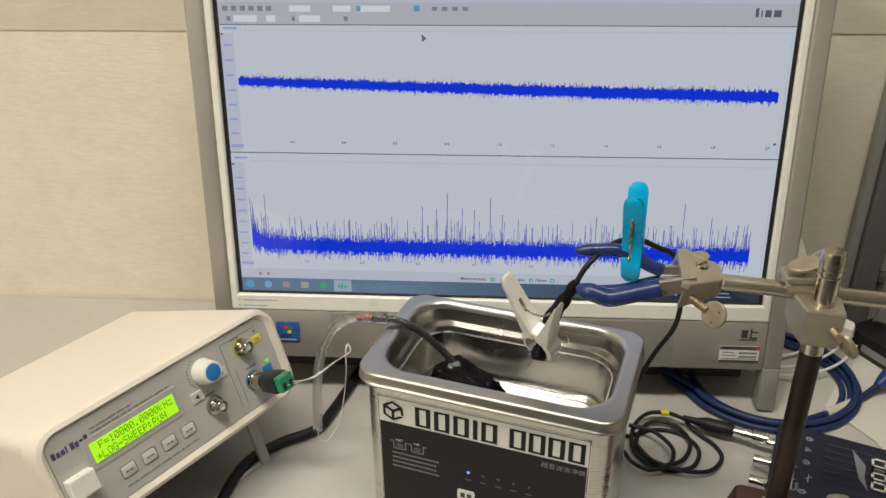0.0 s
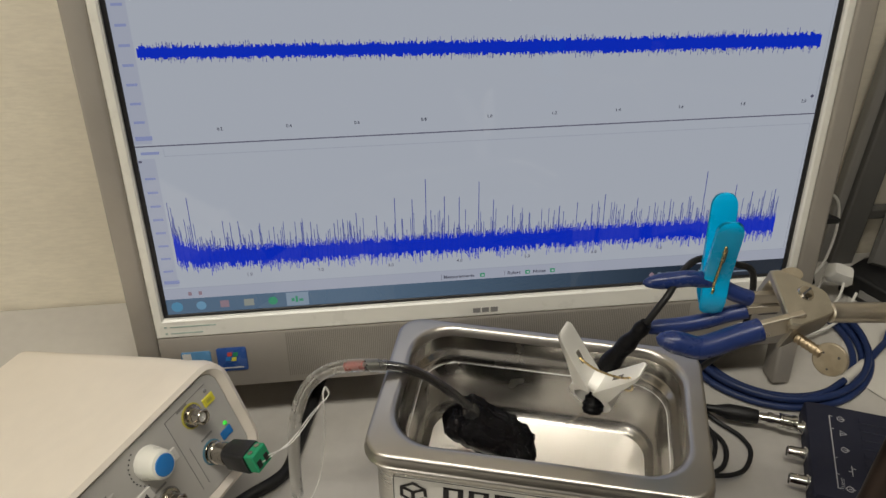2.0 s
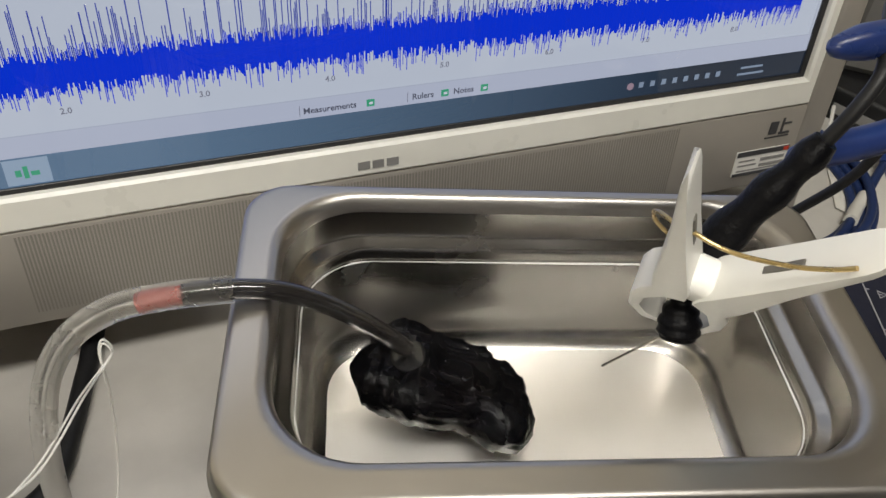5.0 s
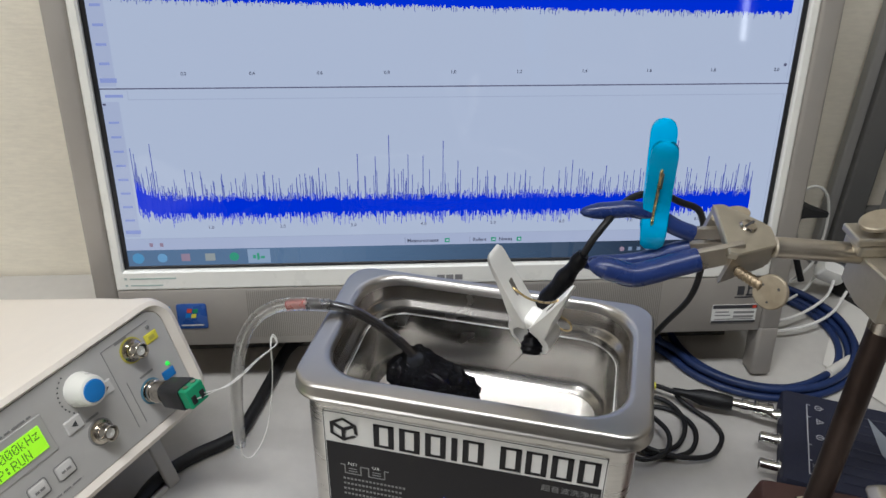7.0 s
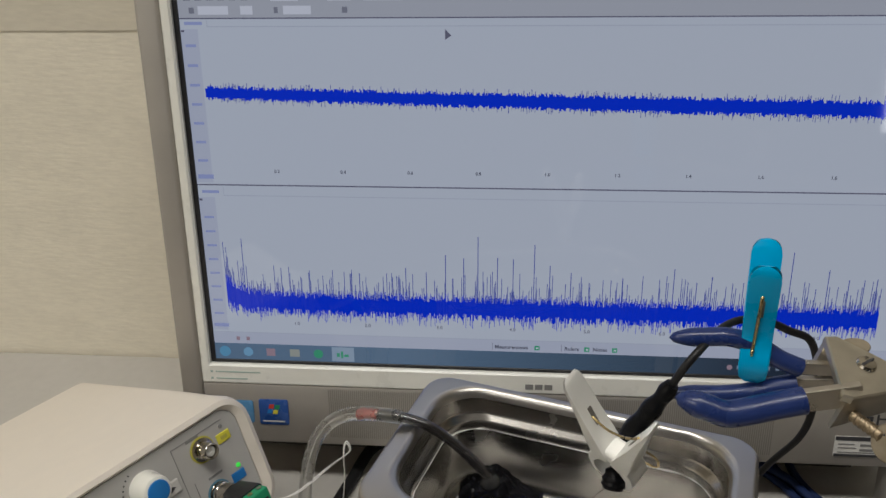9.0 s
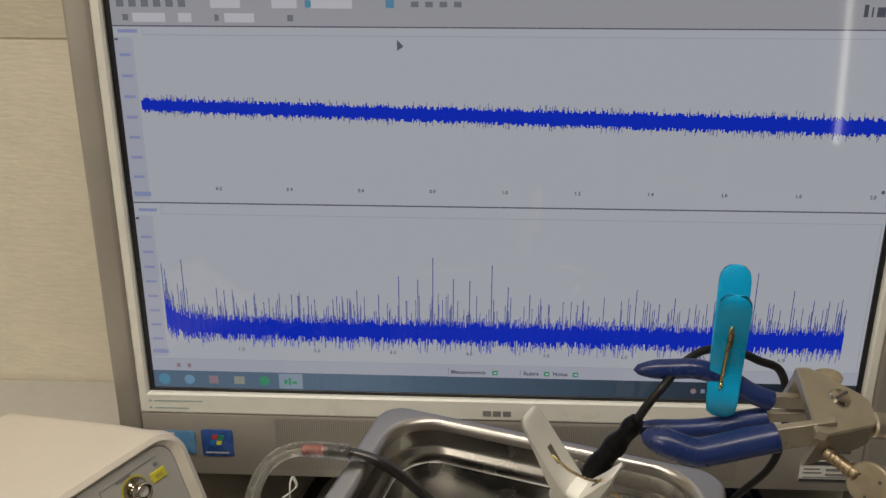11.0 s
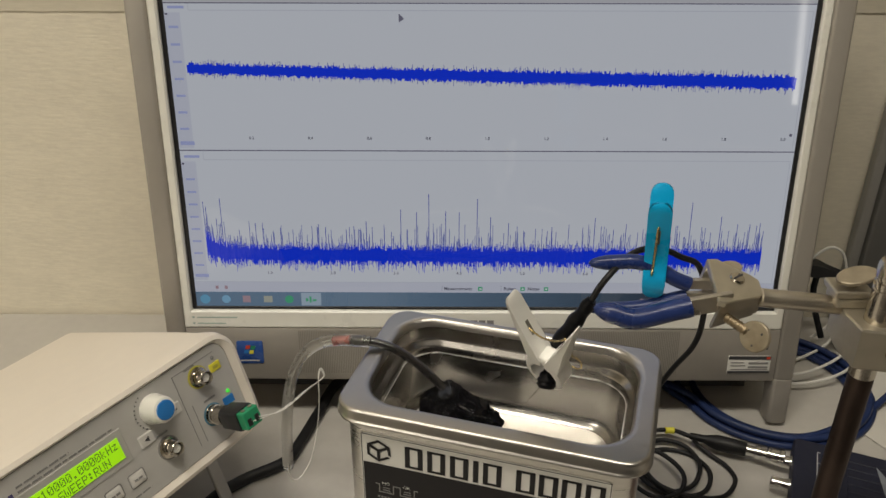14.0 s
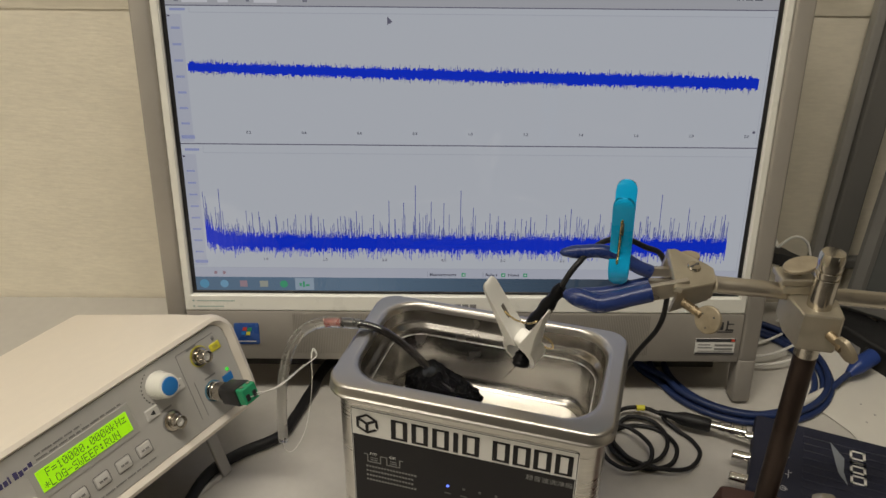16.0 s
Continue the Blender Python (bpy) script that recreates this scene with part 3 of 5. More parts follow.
part("energy_mark", quads([(0.2265, 0.2318, -0.0338, -0.0262), (0.2345, 0.2358, -0.0338, -0.0245), (0.2335, 0.241, -0.0345, -0.0333), (0.2358, 0.241, -0.0285, -0.0275), (0.225, 0.241, -0.0363, -0.0355)], -0.0057, 0.0006), PRINT, mon, "small black printed mark")

# ---------------------------------------------------------------- the ultrasonic cleaner
CZ_TOP = 0.1572
cleaner = thing("ultrasonic_cleaner", pose(0.0067, -0.1568, 0, 0, 0, -16.25), "small stainless steel ultrasonic cleaner with black front label", "ultrasonic cleaner")
part("housing", loft([rrect(0.0888, 0.0522, 0.012, 0.008), rrect(0.0903, 0.0535, 0.013, 0.0095), rrect(0.0903, 0.0535, 0.013, 0.1478)], cap1=False), STEEL, cleaner, smooth=35)
rings = []
for hw, hd, r, z, cy in ((0.0905, 0.0538, 0.013, 0.1464, 0), (0.0945, 0.0574, 0.016, 0.1466, 0), (0.0964, 0.0591, 0.018, 0.1470, 0.0005), (0.0970, 0.0596, 0.0185, 0.1477, 0.0005), (0.0969, 0.0595, 0.0185, 0.1486, 0.0005), (0.0962, 0.0588, 0.0165, 0.1491, 0.0006), (0.0957, 0.0583, 0.016, 0.1496, 0.0006), (0.0956, 0.0582, 0.0155, 0.1546, 0.0007), (0.0953, 0.0579, 0.015, 0.1557, 0.0007), (0.0946, 0.0572, 0.0145, 0.1565, 0.0008), (0.0936, 0.0562, 0.014, 0.1568, 0.001), (0.0930, 0.0557, 0.0142, 0.15685, 0.0011), (0.0870, 0.0519, 0.0262, 0.1571, 0.0030), (0.0862, 0.0513, 0.0264, 0.1571, 0.0032), (0.0848, 0.0500, 0.0262, 0.1567, 0.0035), (0.0836, 0.0489, 0.0262, 0.1556, 0.0035), (0.0828, 0.0481, 0.026, 0.1538, 0.0035), (0.0824, 0.0477, 0.026, 0.1515, 0.0035), (0.0820, 0.0474, 0.026, 0.1425, 0.0035), (0.0812, 0.0466, 0.0258, 0.1405, 0.0035), (0.0788, 0.0443, 0.025, 0.1388, 0.0035), (0.0780, 0.0436, 0.025, 0.1365, 0.0035), (0.0768, 0.0426, 0.024, 0.1020, 0.0035), (0.0755, 0.0414, 0.023, 0.0955, 0.0035), (0.0728, 0.0388, 0.022, 0.0912, 0.0035), (0.0690, 0.0352, 0.019, 0.0895, 0.0035)):
    rings.append(rrect(hw, hd, r, z, 0, cy, 10))
floor_rings = [rings[-1]] + [rrect(a, c, r, z, 0, 0.0035, 10) for a, c, r, z in ((0.0655, 0.0318, 0.016, 0.0891), (0.045, 0.02, 0.01, 0.08895), (0.012, 0.006, 0.003, 0.0889))]
part("tank_floor", loft(floor_rings, cap0=False), SATIN, cleaner, "dull satin floor of the basin, lightened as lit from above", smooth=50)
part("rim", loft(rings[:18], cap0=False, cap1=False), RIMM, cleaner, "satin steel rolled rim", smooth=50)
part("tank", loft(rings[17:], cap0=False, cap1=False), POLISH, cleaner, "polished steel basin walls, darkened as by dark reflections", smooth=50)
for sx in (-1, 1):
    for sy in (-1, 1):
        part("foot", turned([(0.0075, 0), (0.0085, 0.0015), (0.0085, 0.0079)], 16, pose(sx * 0.074, sy * 0.04, 0)), RUBBER, cleaner)
FY = -0.0535
lab = part("front_label", moved(loft([rrect(0.0778, 0.0595, 0.0035, 0.0, seg=4), rrect(0.0778, 0.0595, 0.0035, 0.0007, seg=4)]), Matrix.Translation((-0.001, FY, 0.0785)) @ UPRIGHT), LABELW, cleaner, "white-edged adhesive front label")
part("label_line", frame_mesh((-0.0783, 0.0763, 0.0195, 0.1375), (-0.0778, 0.0758, 0.02, 0.137), FY - 0.00085, FY - 0.0005, 0.00005), PRINT, lab)
part("label_black_field", quads([(-0.0773, 0.0753, 0.0205, 0.1147)], FY - 0.0011, 0.0006), LABELK, lab, "black glossy field")
# the maker's name as plain angular shapes
Lz0, Lz1 = 0.1168, 0.1335


def glyph(x0, x1, bars):
    return [(x0 + (x1 - x0) * a, x0 + (x1 - x0) * b, Lz0 + (Lz1 - Lz0) * c, Lz0 + (Lz1 - Lz0) * d) for a, b, c, d in bars]


T = 0.27
RING = [(0, T, 0, 1), (1 - T, 1, 0, 1), (0, 1, 0.92, 1), (0, 1, 0, 0.08)]
for gx in (-0.0495, -0.035, -0.0205, 0.0002, 0.0205, 0.0342, 0.0478, 0.0618):
    part("maker_shape", quads(glyph(gx, gx + 0.0114, RING), FY - 0.0012, 0.0006), LABELK, lab, "black angular printed shape")
part("maker_shape", quads(glyph(-0.006, -0.0028, [(0, 1, 0, 1)]), FY - 0.0012, 0.0006), LABELK, lab)
cube = bmesh.new()
cx, cz, cr = -0.0668, 0.1258, 0.0088
for a0, a1 in ((90, 30), (150, 90), (210, 150), (270, 210), (330, 270), (30, -20)):
    p = [Vector((cx + rr * math.cos(radians(a)), FY - 0.0012, cz + rr * math.sin(radians(a)))) for rr in (cr, cr * 0.76) for a in (a0, a1)]
    cube.faces.new([cube.verts.new(q) for q in (p[0], p[1], p[3], p[2])])
for a in (150, 30, 270):
    d = Vector((math.cos(radians(a)), 0, math.sin(radians(a))))
    n = Vector((-d.z, 0, d.x)) * 0.0011
    o = Vector((cx, FY - 0.00125, cz))
    cube.faces.new([cube.verts.new(q) for q in (o - n, o + n, o + d * cr * 0.95 + n, o + d * cr * 0.95 - n)])
part("cube_mark", cube, LABELK, lab)
letters("product_text", "超音波洗浄機", 0.0052, Matrix.Translation((0.0435, FY - 0.0014, 0.1072)) @ UPRIGHT, PRINTG, lab)
for x, text in ((-0.0625, "NO"), (-0.0485, "OK")):
    part("basin_symbol", quads([(x - 0.005, x - 0.0044, 0.092, 0.0985), (x + 0.0044, x + 0.005, 0.092, 0.0985), (x - 0.005, x + 0.005, 0.0914, 0.0921), (x - 0.0072, x - 0.0044, 0.098, 0.0986), (x + 0.0044, x + 0.0072, 0.098, 0.0986), (x - 0.0025, x + 0.0025, 0.0935, 0.0941), (x - 0.0025, x + 0.0025, 0.0955, 0.096)], FY - 0.0014, 0.0002), PRINTG, lab)
    letters("symbol_text", text, 0.0034, Matrix.Translation((x - 0.0028, FY - 0.0014, 0.0985)) @ UPRIGHT, LABELW, lab)
tagged(part("fine_print", quads([(-0.0685 + 0.0022 * i, -0.0671 + 0.0022 * i, 0.0867 - 0.0042 * k, 0.0881 - 0.0042 * k) for k in range(4) for i in range((17, 16, 16, 17)[k])], FY - 0.0014, 0.0002), PRINTG, lab), kind="stuff")
for i in range(5):
    part("timer_light", moved(turned([(0.0011, 0), (0.0009, 0.0006)], 10), Matrix.Translation((-0.0092 + i * 0.0113, FY - 0.0011, 0.0848)) @ UPRIGHT), LEDB if i == 0 else DIMP, lab)
each("timer_figure", [(-0.0115 + i * 0.0113, -0.0069 + i * 0.0113, 0.0775, 0.0787) for i in range(5)], FY - 0.0014, 0.0002, DIMP, lab)
for x in (-0.0108, 0.0318):
    key = part("touch_key", moved(loft([rrect(0.0066, 0.0052, 0.0016, 0, seg=3), rrect(0.0066, 0.0052, 0.0016, 0.0005, seg=3)]), Matrix.Translation((x, FY - 0.0012, 0.0622)) @ UPRIGHT), LABELW, lab)
    each("key_bar", [(x - 0.0042, x - 0.0008, 0.060, 0.0645), (x + 0.0008, x + 0.0042, 0.060, 0.0645)], FY - 0.0019, 0.0002, PRINT, key)

water = part("water", moved(loft([rrect(0.0776, 0.0432, 0.0245, 0.1325, 0, 0.0035, 10), rrect(0.0776, 0.0432, 0.0245, 0.1327, 0, 0.0035, 10)], cap0=False), pose(0.0067, -0.1568, 0, 0, 0, -16.25)), WATER)
for poly in water.data.polygons:
    if poly.normal.z < -0.5:
        poly.flip()
tagged(water, "clear water standing in the cleaner's steel tank", "water")
water.visible_shadow = False
# water's edge as a thin bead, coloured white for the highlight along it
men = rrect(0.0771, 0.0427, 0.024, 0.1331, 0, 0.0035, 10)
part("meniscus", moved(sweep([Vector(p) for p in men] + [Vector(men[0])], 0.0005, 6, smooth=False, radius=lambda u: 0.0003 + 0.00025 * math.sin(u * 47) * math.sin(u * 131)), pose(0.0067, -0.1568, 0, 0, 0, -16.25)), mat("wet_edge_glint", (0.9, 0.9, 0.9), 0.1, vary=0.02, trans=0.25, ior=1.33), water, "wet edge of the water, its highlight put in as white", smooth=60)

# ---------------------------------------------------------------- the signal generator
GY, GT = radians(57.9), radians(20.3)
g_r = Vector((math.cos(GY), math.sin(GY), 0))
g_n = Vector((math.sin(GY) * math.cos(GT), -math.cos(GY) * math.cos(GT), math.sin(GT)))
g_u = g_n.cross(g_r)
GEN = Matrix.Translation((-0.2155, -0.1447, 0.1192)) @ Matrix((g_r, -g_n, g_u)).transposed().to_4x4()
gen = thing("signal_generator", GEN, "cream signal generator with lit green display, tilted up on its stand", "signal generator")
GX0, GX1, GZ0, GZ1, GD = -0.148, 0.0635, -0.0495, 0.0315, 0.205


def section(x0, x1, z0, z1, r, y, r2=None, seg=7):
    """An upright rounded rectangle at depth y, in the case's own axes."""
    pts = rrect((x1 - x0) / 2, (z1 - z0) / 2, r, y, (x0 + x1) / 2, (z0 + z1) / 2, seg)
    return [(a, c, b) for a, b, c in pts]


part("case", loft([section(GX0 + 0.002, GX1 - 0.002, GZ0 + 0.003, GZ1 - 0.001, 0.012, 0.012), section(GX0 + 0.001, GX1 - 0.001, GZ0 + 0.003, GZ1 - 0.0005, 0.012, 0.05), section(GX0 + 0.001, GX1 - 0.001, GZ0 + 0.003, GZ1 - 0.0005, 0.012, GD - 0.004), section(GX0 + 0.005, GX1 - 0.005, GZ0 + 0.006, GZ1 - 0.004, 0.01, GD)]), CASEW, gen, smooth=35)
frame_rings = [section(GX0, GX1, GZ0, GZ1 + 0.001, 0.018, 0.016), section(GX0 - 0.0005, GX1 + 0.0005, GZ0 - 0.0005, GZ1 + 0.0015, 0.019, 0.004), section(GX0 + 0.001, GX1 - 0.001, GZ0 + 0.001, GZ1, 0.018, -0.0025), section(GX0 + 0.004, GX1 - 0.004, GZ0 + 0.004, GZ1 - 0.003, 0.0155, -0.004), section(GX0 + 0.0075, GX1 - 0.0095, GZ0 + 0.008, GZ1 - 0.005, 0.012, -0.0015), section(GX0 + 0.0078, GX1 - 0.0098, GZ0 + 0.0083, GZ1 - 0.0053, 0.012, 0.003)]
part("front_frame", loft(frame_rings), CASEW, gen, smooth=40)
panel = part("front_panel", loft([section(GX0 + 0.008, GX1 - 0.01, GZ0 + 0.0085, GZ1 - 0.0055, 0.0115, -0.0003), section(GX0 + 0.008, GX1 - 0.01, GZ0 + 0.0085, GZ1 - 0.0055, 0.0115, -0.0016)]), PANELG, gen, "light grey printed control panel")
P0 = -0.0017
part("lcd_window", box(-0.1175, -0.0395, -0.0022, -0.0012, -0.0115, 0.0125, 0.0004, 1), mat("lcd_surround", (0.44, 0.43, 0.41), 0.35, vary=0.03), panel)
lcd = part("lcd", box(-0.1128, -0.0438, -0.0027, -0.0018, -0.0068, 0.0078), LCDM, panel, "backlit yellow-green character display")
DOTS = {"F": "vgguggg", "=": "00v0v00", "1": "4c4444e", "0": "ehjlphe", ".": "00000cc", "k": "ggikoki", "H": "hhhvhhh", "z": "00v248v", "*": "04lel40", "L": "ggggggv", "O": "ehhhhhe", "G": "ehgnhhf", "-": "000v000", "S": "fgge11u", "W": "hhhllla", "E": "vgguggv", "P": "uhhuggg", ":": "0cc0cc0", "R": "uhhukih", "U": "hhhhhhe", "N": "hhpljhh"}


def dot_text(text, x0, z0, pitch):
    """Characters of five by seven dots, written from x0 with their tops at z0."""
    d, rects = pitch / 6, []
    for n, ch in enumerate(text):
        for row, code in enumerate(DOTS.get(ch, "0000000")):
            for k in range(5):
                if int(code, 32) >> (4 - k) & 1:
                    x, z = x0 + n * pitch + k * d, z0 - row * d * 1.18
                    rects.append((x, x + d * 0.94, z - d * 1.1, z))
    return quads(rects, -0.0029)


part("lcd_text", dot_text(" F=10000.0000kHz", -0.1108, 0.0068, 0.0041), LCDT, lcd)
part("lcd_text", dot_text("*LOG-SWEEP:RUN", -0.1108, -0.0004, 0.0041), LCDT, lcd)
part("maker_bar", quads([(-0.1375 + i * 0.0034, -0.1375 + i * 0.0034 + w, 0.0108, z) for i, (w, z) in enumerate(((0.0026, 0.0155), (0.0026, 0.0143), (0.0026, 0.0143), (0.0011, 0.0155), (0.0028, 0.0155), (0.0026, 0.0143), (0.0026, 0.0143), (0.0026, 0.0155)))], P0 - 0.0002, 0.0004), LOGOV, panel, "violet maker's mark")
rw = random.Random(21)


def words(x0, x1, z0, h):
    """A line of unreadable small print as bars of word length."""
    out, x = [], x0
    while x < x1:
        w = rw.uniform(0.003, 0.009)
        out.append((x, min(x + w, x1), z0, z0 + h))
        x += w + 0.0012
    return out


part("title_print", quads(words(-0.108, -0.0735, 0.0166, 0.0011), P0 - 0.0002, 0.0004), PRINTG, panel)
part("title_print", quads(words(-0.108, -0.044, 0.0136, 0.0011), P0 - 0.0002, 0.0004), PRINTG, panel)
for i, x in enumerate((-0.0945, -0.0772, -0.0598, -0.0424)):
    at = Matrix.Translation((x, P0, -0.024)) @ UPRIGHT
    part("button_outline", moved(loft([rrect(hw, hh, r, z, seg=4) for hw, hh, r, z in ((0.0062, 0.0050, 0.0018, -0.0003), (0.0062, 0.0050, 0.0018, 0.0003), (0.0058, 0.0046, 0.0015, 0.0003), (0.0058, 0.0046, 0.0015, -0.0003))], loop=True), at), PRINTG, panel)
    key = part("button", moved(loft([rrect(0.0053, 0.0041, 0.0012, -0.0003, seg=4), rrect(0.0052, 0.0040, 0.0013, 0.0008, seg=4), rrect(0.0046, 0.0034, 0.0012, 0.0012, seg=4)]), at), BTN, panel, smooth=50)
    part("button_print", quads([(x - 0.0030, x - 0.0006, -0.0248, -0.0234), (x + 0.0001, x + 0.0030, -0.0248, -0.0234)], P0 - 0.0014, 0.0004), PRINTG, key)
part("button_band", quads(words(-0.100, -0.036, -0.0352, 0.0010), P0 - 0.0002, 0.0004), PRINTG, panel)
for x, z in ((-0.0262, -0.0052), (-0.0005, 0.0008)):
    key = part("arrow_button", box(x - 0.0055, x + 0.0055, -0.0030, -0.0012, z - 0.0042, z + 0.0042, 0.0008, 2), BTN, panel)
    tri = bmesh.new()
    s_ = -1 if x < -0.01 else 1
    tri.faces.new([tri.verts.new(p) for p in ((x + s_ * 0.0024, -0.0032, z), (x - s_ * 0.0014, -0.0032, z + 0.002), (x - s_ * 0.0014, -0.0032, z - 0.002))])
    part("arrow", tri, PRINT, key)
part("power_switch", box(-0.138, -0.1185, -0.010, -0.0012, -0.021, -0.005, 0.0012, 2), WHITEP, panel, "white square power push switch")
KN = Matrix.Translation((-0.0135, -0.0012, 0.010)) @ UPRIGHT
knob = part("knob", turned([(0.0098, 0), (0.0103, 0.0012), (0.0098, 0.005), (0.0088, 0.0125), (0.0082, 0.0142), (0.0068, 0.015)], 36, KN), WHITEP, panel, "white turning knob with a blue cap", smooth=35)
part("knob_cap", turned([(0.0068, 0.0148), (0.0064, 0.0156), (0.0050, 0.0159)], 32, KN), BLUEP, knob, smooth=40)
dots = bmesh.new()
for k in range(11):
    a = radians(118 + k * 12)
    join(dots, turned([(0.0005, 0), (0.0005, 0.0003)], 8, Matrix.Translation((-0.0135 + 0.0135 * math.cos(a), P0, 0.010 + 0.0135 * math.sin(a))) @ UPRIGHT))
tagged(part("knob_scale", dots, PRINT, panel), kind="stuff")


def bnc_jack(name, x, z, parent, ring):
    """A bayonet socket: flange, barrel with lugs, white core and pin hole."""
    m = Matrix.Translation((x, P0, z)) @ UPRIGHT
    j = part(name, turned([(0.0072, 0), (0.0072, 0.0012), (0.0055, 0.0016), (0.0055, 0.0045), (0.0048, 0.0048), (0.0048, 0.0105), (0.0044, 0.011), (0.0038, 0.011), (0.0036, 0.006)], 28, m), NICKEL, parent, "nickel bayonet socket", smooth=35)
    part("core", turned([(0.0030, 0.0052), (0.0030, 0.0092), (0.0012, 0.0094), (0.0009, 0.0085)], 18, m), LABELW, j, smooth=35)
    lug = bmesh.new()
    for s in (-1, 1):
        join(lug, rod((s * 0.0042, 0, 0.008), (s * 0.0062, 0, 0.008), 0.0011, 10), m)
    part("lug", lug, NICKEL, j, smooth=35)
    part("ring_print", turned([(0.0082, 0.0), (0.0082, 0.0004)], 28, m), ring, j)
    return j


YR = mat("yellow_print", (0.52, 0.48, 0.08), 0.5, vary=0.05)
BR = mat("blue_print", (0.10, 0.24, 0.34), 0.5, vary=0.05)
bnc_jack("bnc_socket", 0.0258, 0.0105, panel, YR)
bnc_jack("bnc_socket", -0.0145, -0.0195, panel, PRINTG)
bnc_jack("bnc_socket", 0.0258, -0.0195, panel, BR)
part("indicator", turned([(0.0014, 0), (0.0011, 0.0008)], 12, Matrix.Translation((0.0420, P0, 0.0168)) @ UPRIGHT), PRINTG, panel)
part("indicator", turned([(0.0016, 0), (0.0012, 0.001)], 12, Matrix.Translation((0.0435, P0, -0.0112)) @ UPRIGHT), LEDG, panel, "glowing green indicator")
part("yellow_tag", box(0.0365, 0.0462, -0.0023, -0.0014, 0.0068, 0.0132, 0.0005, 1), YELLOWP, panel)
part("yellow_tag_print", quads([(0.0392, 0.0435, 0.009, 0.0112)], -0.0026, 0.0003), YR, panel)
part("blue_tag", box(0.0365, 0.0462, -0.0023, -0.0014, -0.0205, -0.0142, 0.0005, 1), BLUEP, panel)
each("socket_print", [(0.0175, 0.0265, 0.0188, 0.0202), (0.0225, 0.0325, -0.0088, -0.0074), (-0.0195, -0.0105, -0.0095, -0.0081)], P0 - 0.0002, 0.0004, PRINTG, panel)
part("output_outline", quads([(0.0075, 0.0079, -0.0335, 0.0205), (0.0132, 0.0136, -0.0335, -0.005), (0.0075, 0.044, 0.0203, 0.0207)], P0 - 0.0002, 0.0004), PRINTG, panel)
for x in (-0.118, 0.036):
    part("stand_leg", box(x - 0.005, x + 0.005, 0.044, 0.048, -0.1105, GZ0 + 0.004, 0.0012), PANELG, gen, "grey fold-out leg")
part("stand_bar", box(-0.1125, 0.0305, 0.0445, 0.0475, -0.1100, -0.1060, 0.0012), PANELG, gen)
# dark sheet added on the underside for the shade beneath the case
part("under_case_shade", box(GX0 + 0.012, GX1 - 0.014, 0.016, GD - 0.01, GZ0 - 0.0006, GZ0 + 0.0034), PRINT, gen)
for x in (-0.13, 0.045):
    part("rear_foot", box(x - 0.006, x + 0.006, GD - 0.014, GD - 0.002, GZ0 - 0.0025, GZ0 + 0.0032, 0.001), RUBBER, gen)

# ---- terminal adapter on the output socket
AD = GEN @ Matrix.Translation((0.0258, 0, -0.0195)) @ UPRIGHT
adapter = thing("terminal_adapter", AD, "black plug-in adapter with green screw terminals on a socket", "adapter")
part("bayonet_sleeve", turned([(0.0066, 0.0040), (0.0072, 0.005), (0.0072, 0.0072), (0.0067, 0.0078), (0.0067, 0.0125), (0.0072, 0.013), (0.0072, 0.0165), (0.006, 0.017)], 28), NICKEL, adapter, "nickel bayonet sleeve", smooth=35)
part("body", loft([rrect(0.0062, 0.0062, 0.003, 0.0165, seg=4), rrect(0.0078, 0.0072, 0.003, 0.019, seg=4), rrect(0.0082, 0.0075, 0.0025, 0.036, seg=4), rrect(0.0078, 0.0072, 0.0025, 0.0375, seg=4)]), BLACKP, adapter, smooth=40)
term = part("terminal_block", box(-0.0068, 0.0068, -0.0062, 0.0066, 0.0372, 0.0445, 0.0007, 1), GREENP, adapter, "green screw terminal block")
for x in (-0.0032, 0.0032):
    part("terminal_hole", box(x - 0.0018, x + 0.0018, -0.0042, 0.0012, 0.0441, 0.0448, 0.0002, 1), BLACKP, term)
    part("terminal_screw", turned([(0.0017, 0), (0.0017, 0.0008)], 12, Matrix.Translation((x, 0.0064, 0.041)) @ pose(0, 0, 0, -90)), NICKEL, term)
t0 = AD @ Vector((-0.0032, -0.0015, 0.0443))
t1 = AD @ Vector((0.0032, -0.0015, 0.0443))
lead = thing("lead_wires", pose(0, 0, 0), "pair of thin white lead wires looping from the terminals", "wire")
part("wire", sweep([t0, (-0.146, -0.131, 0.1085), (-0.1325, -0.107, 0.107), (-0.1225, -0.093, 0.1065), (-0.1208, -0.092, 0.1105), (-0.123, -0.0915, 0.1148), (-0.1250, -0.093, 0.110), (-0.125, -0.096, 0.095), (-0.127, -0.1, 0.072), (-0.132, -0.111, 0.047), (-0.140, -0.1225, 0.037), (-0.1458, -0.1268, 0.042), (-0.1465, -0.1265, 0.056)], 0.0004, 6), WIREW, lead)
part("wire", sweep([t1, (-0.1445, -0.1325, 0.1095), (-0.131, -0.108, 0.108), (-0.1222, -0.0945, 0.1080), (-0.1212, -0.0935, 0.1115), (-0.1232, -0.0925, 0.1140), (-0.1247, -0.0935, 0.1090), (-0.1252, -0.0965, 0.098)], 0.0004, 6), WIREW, lead)

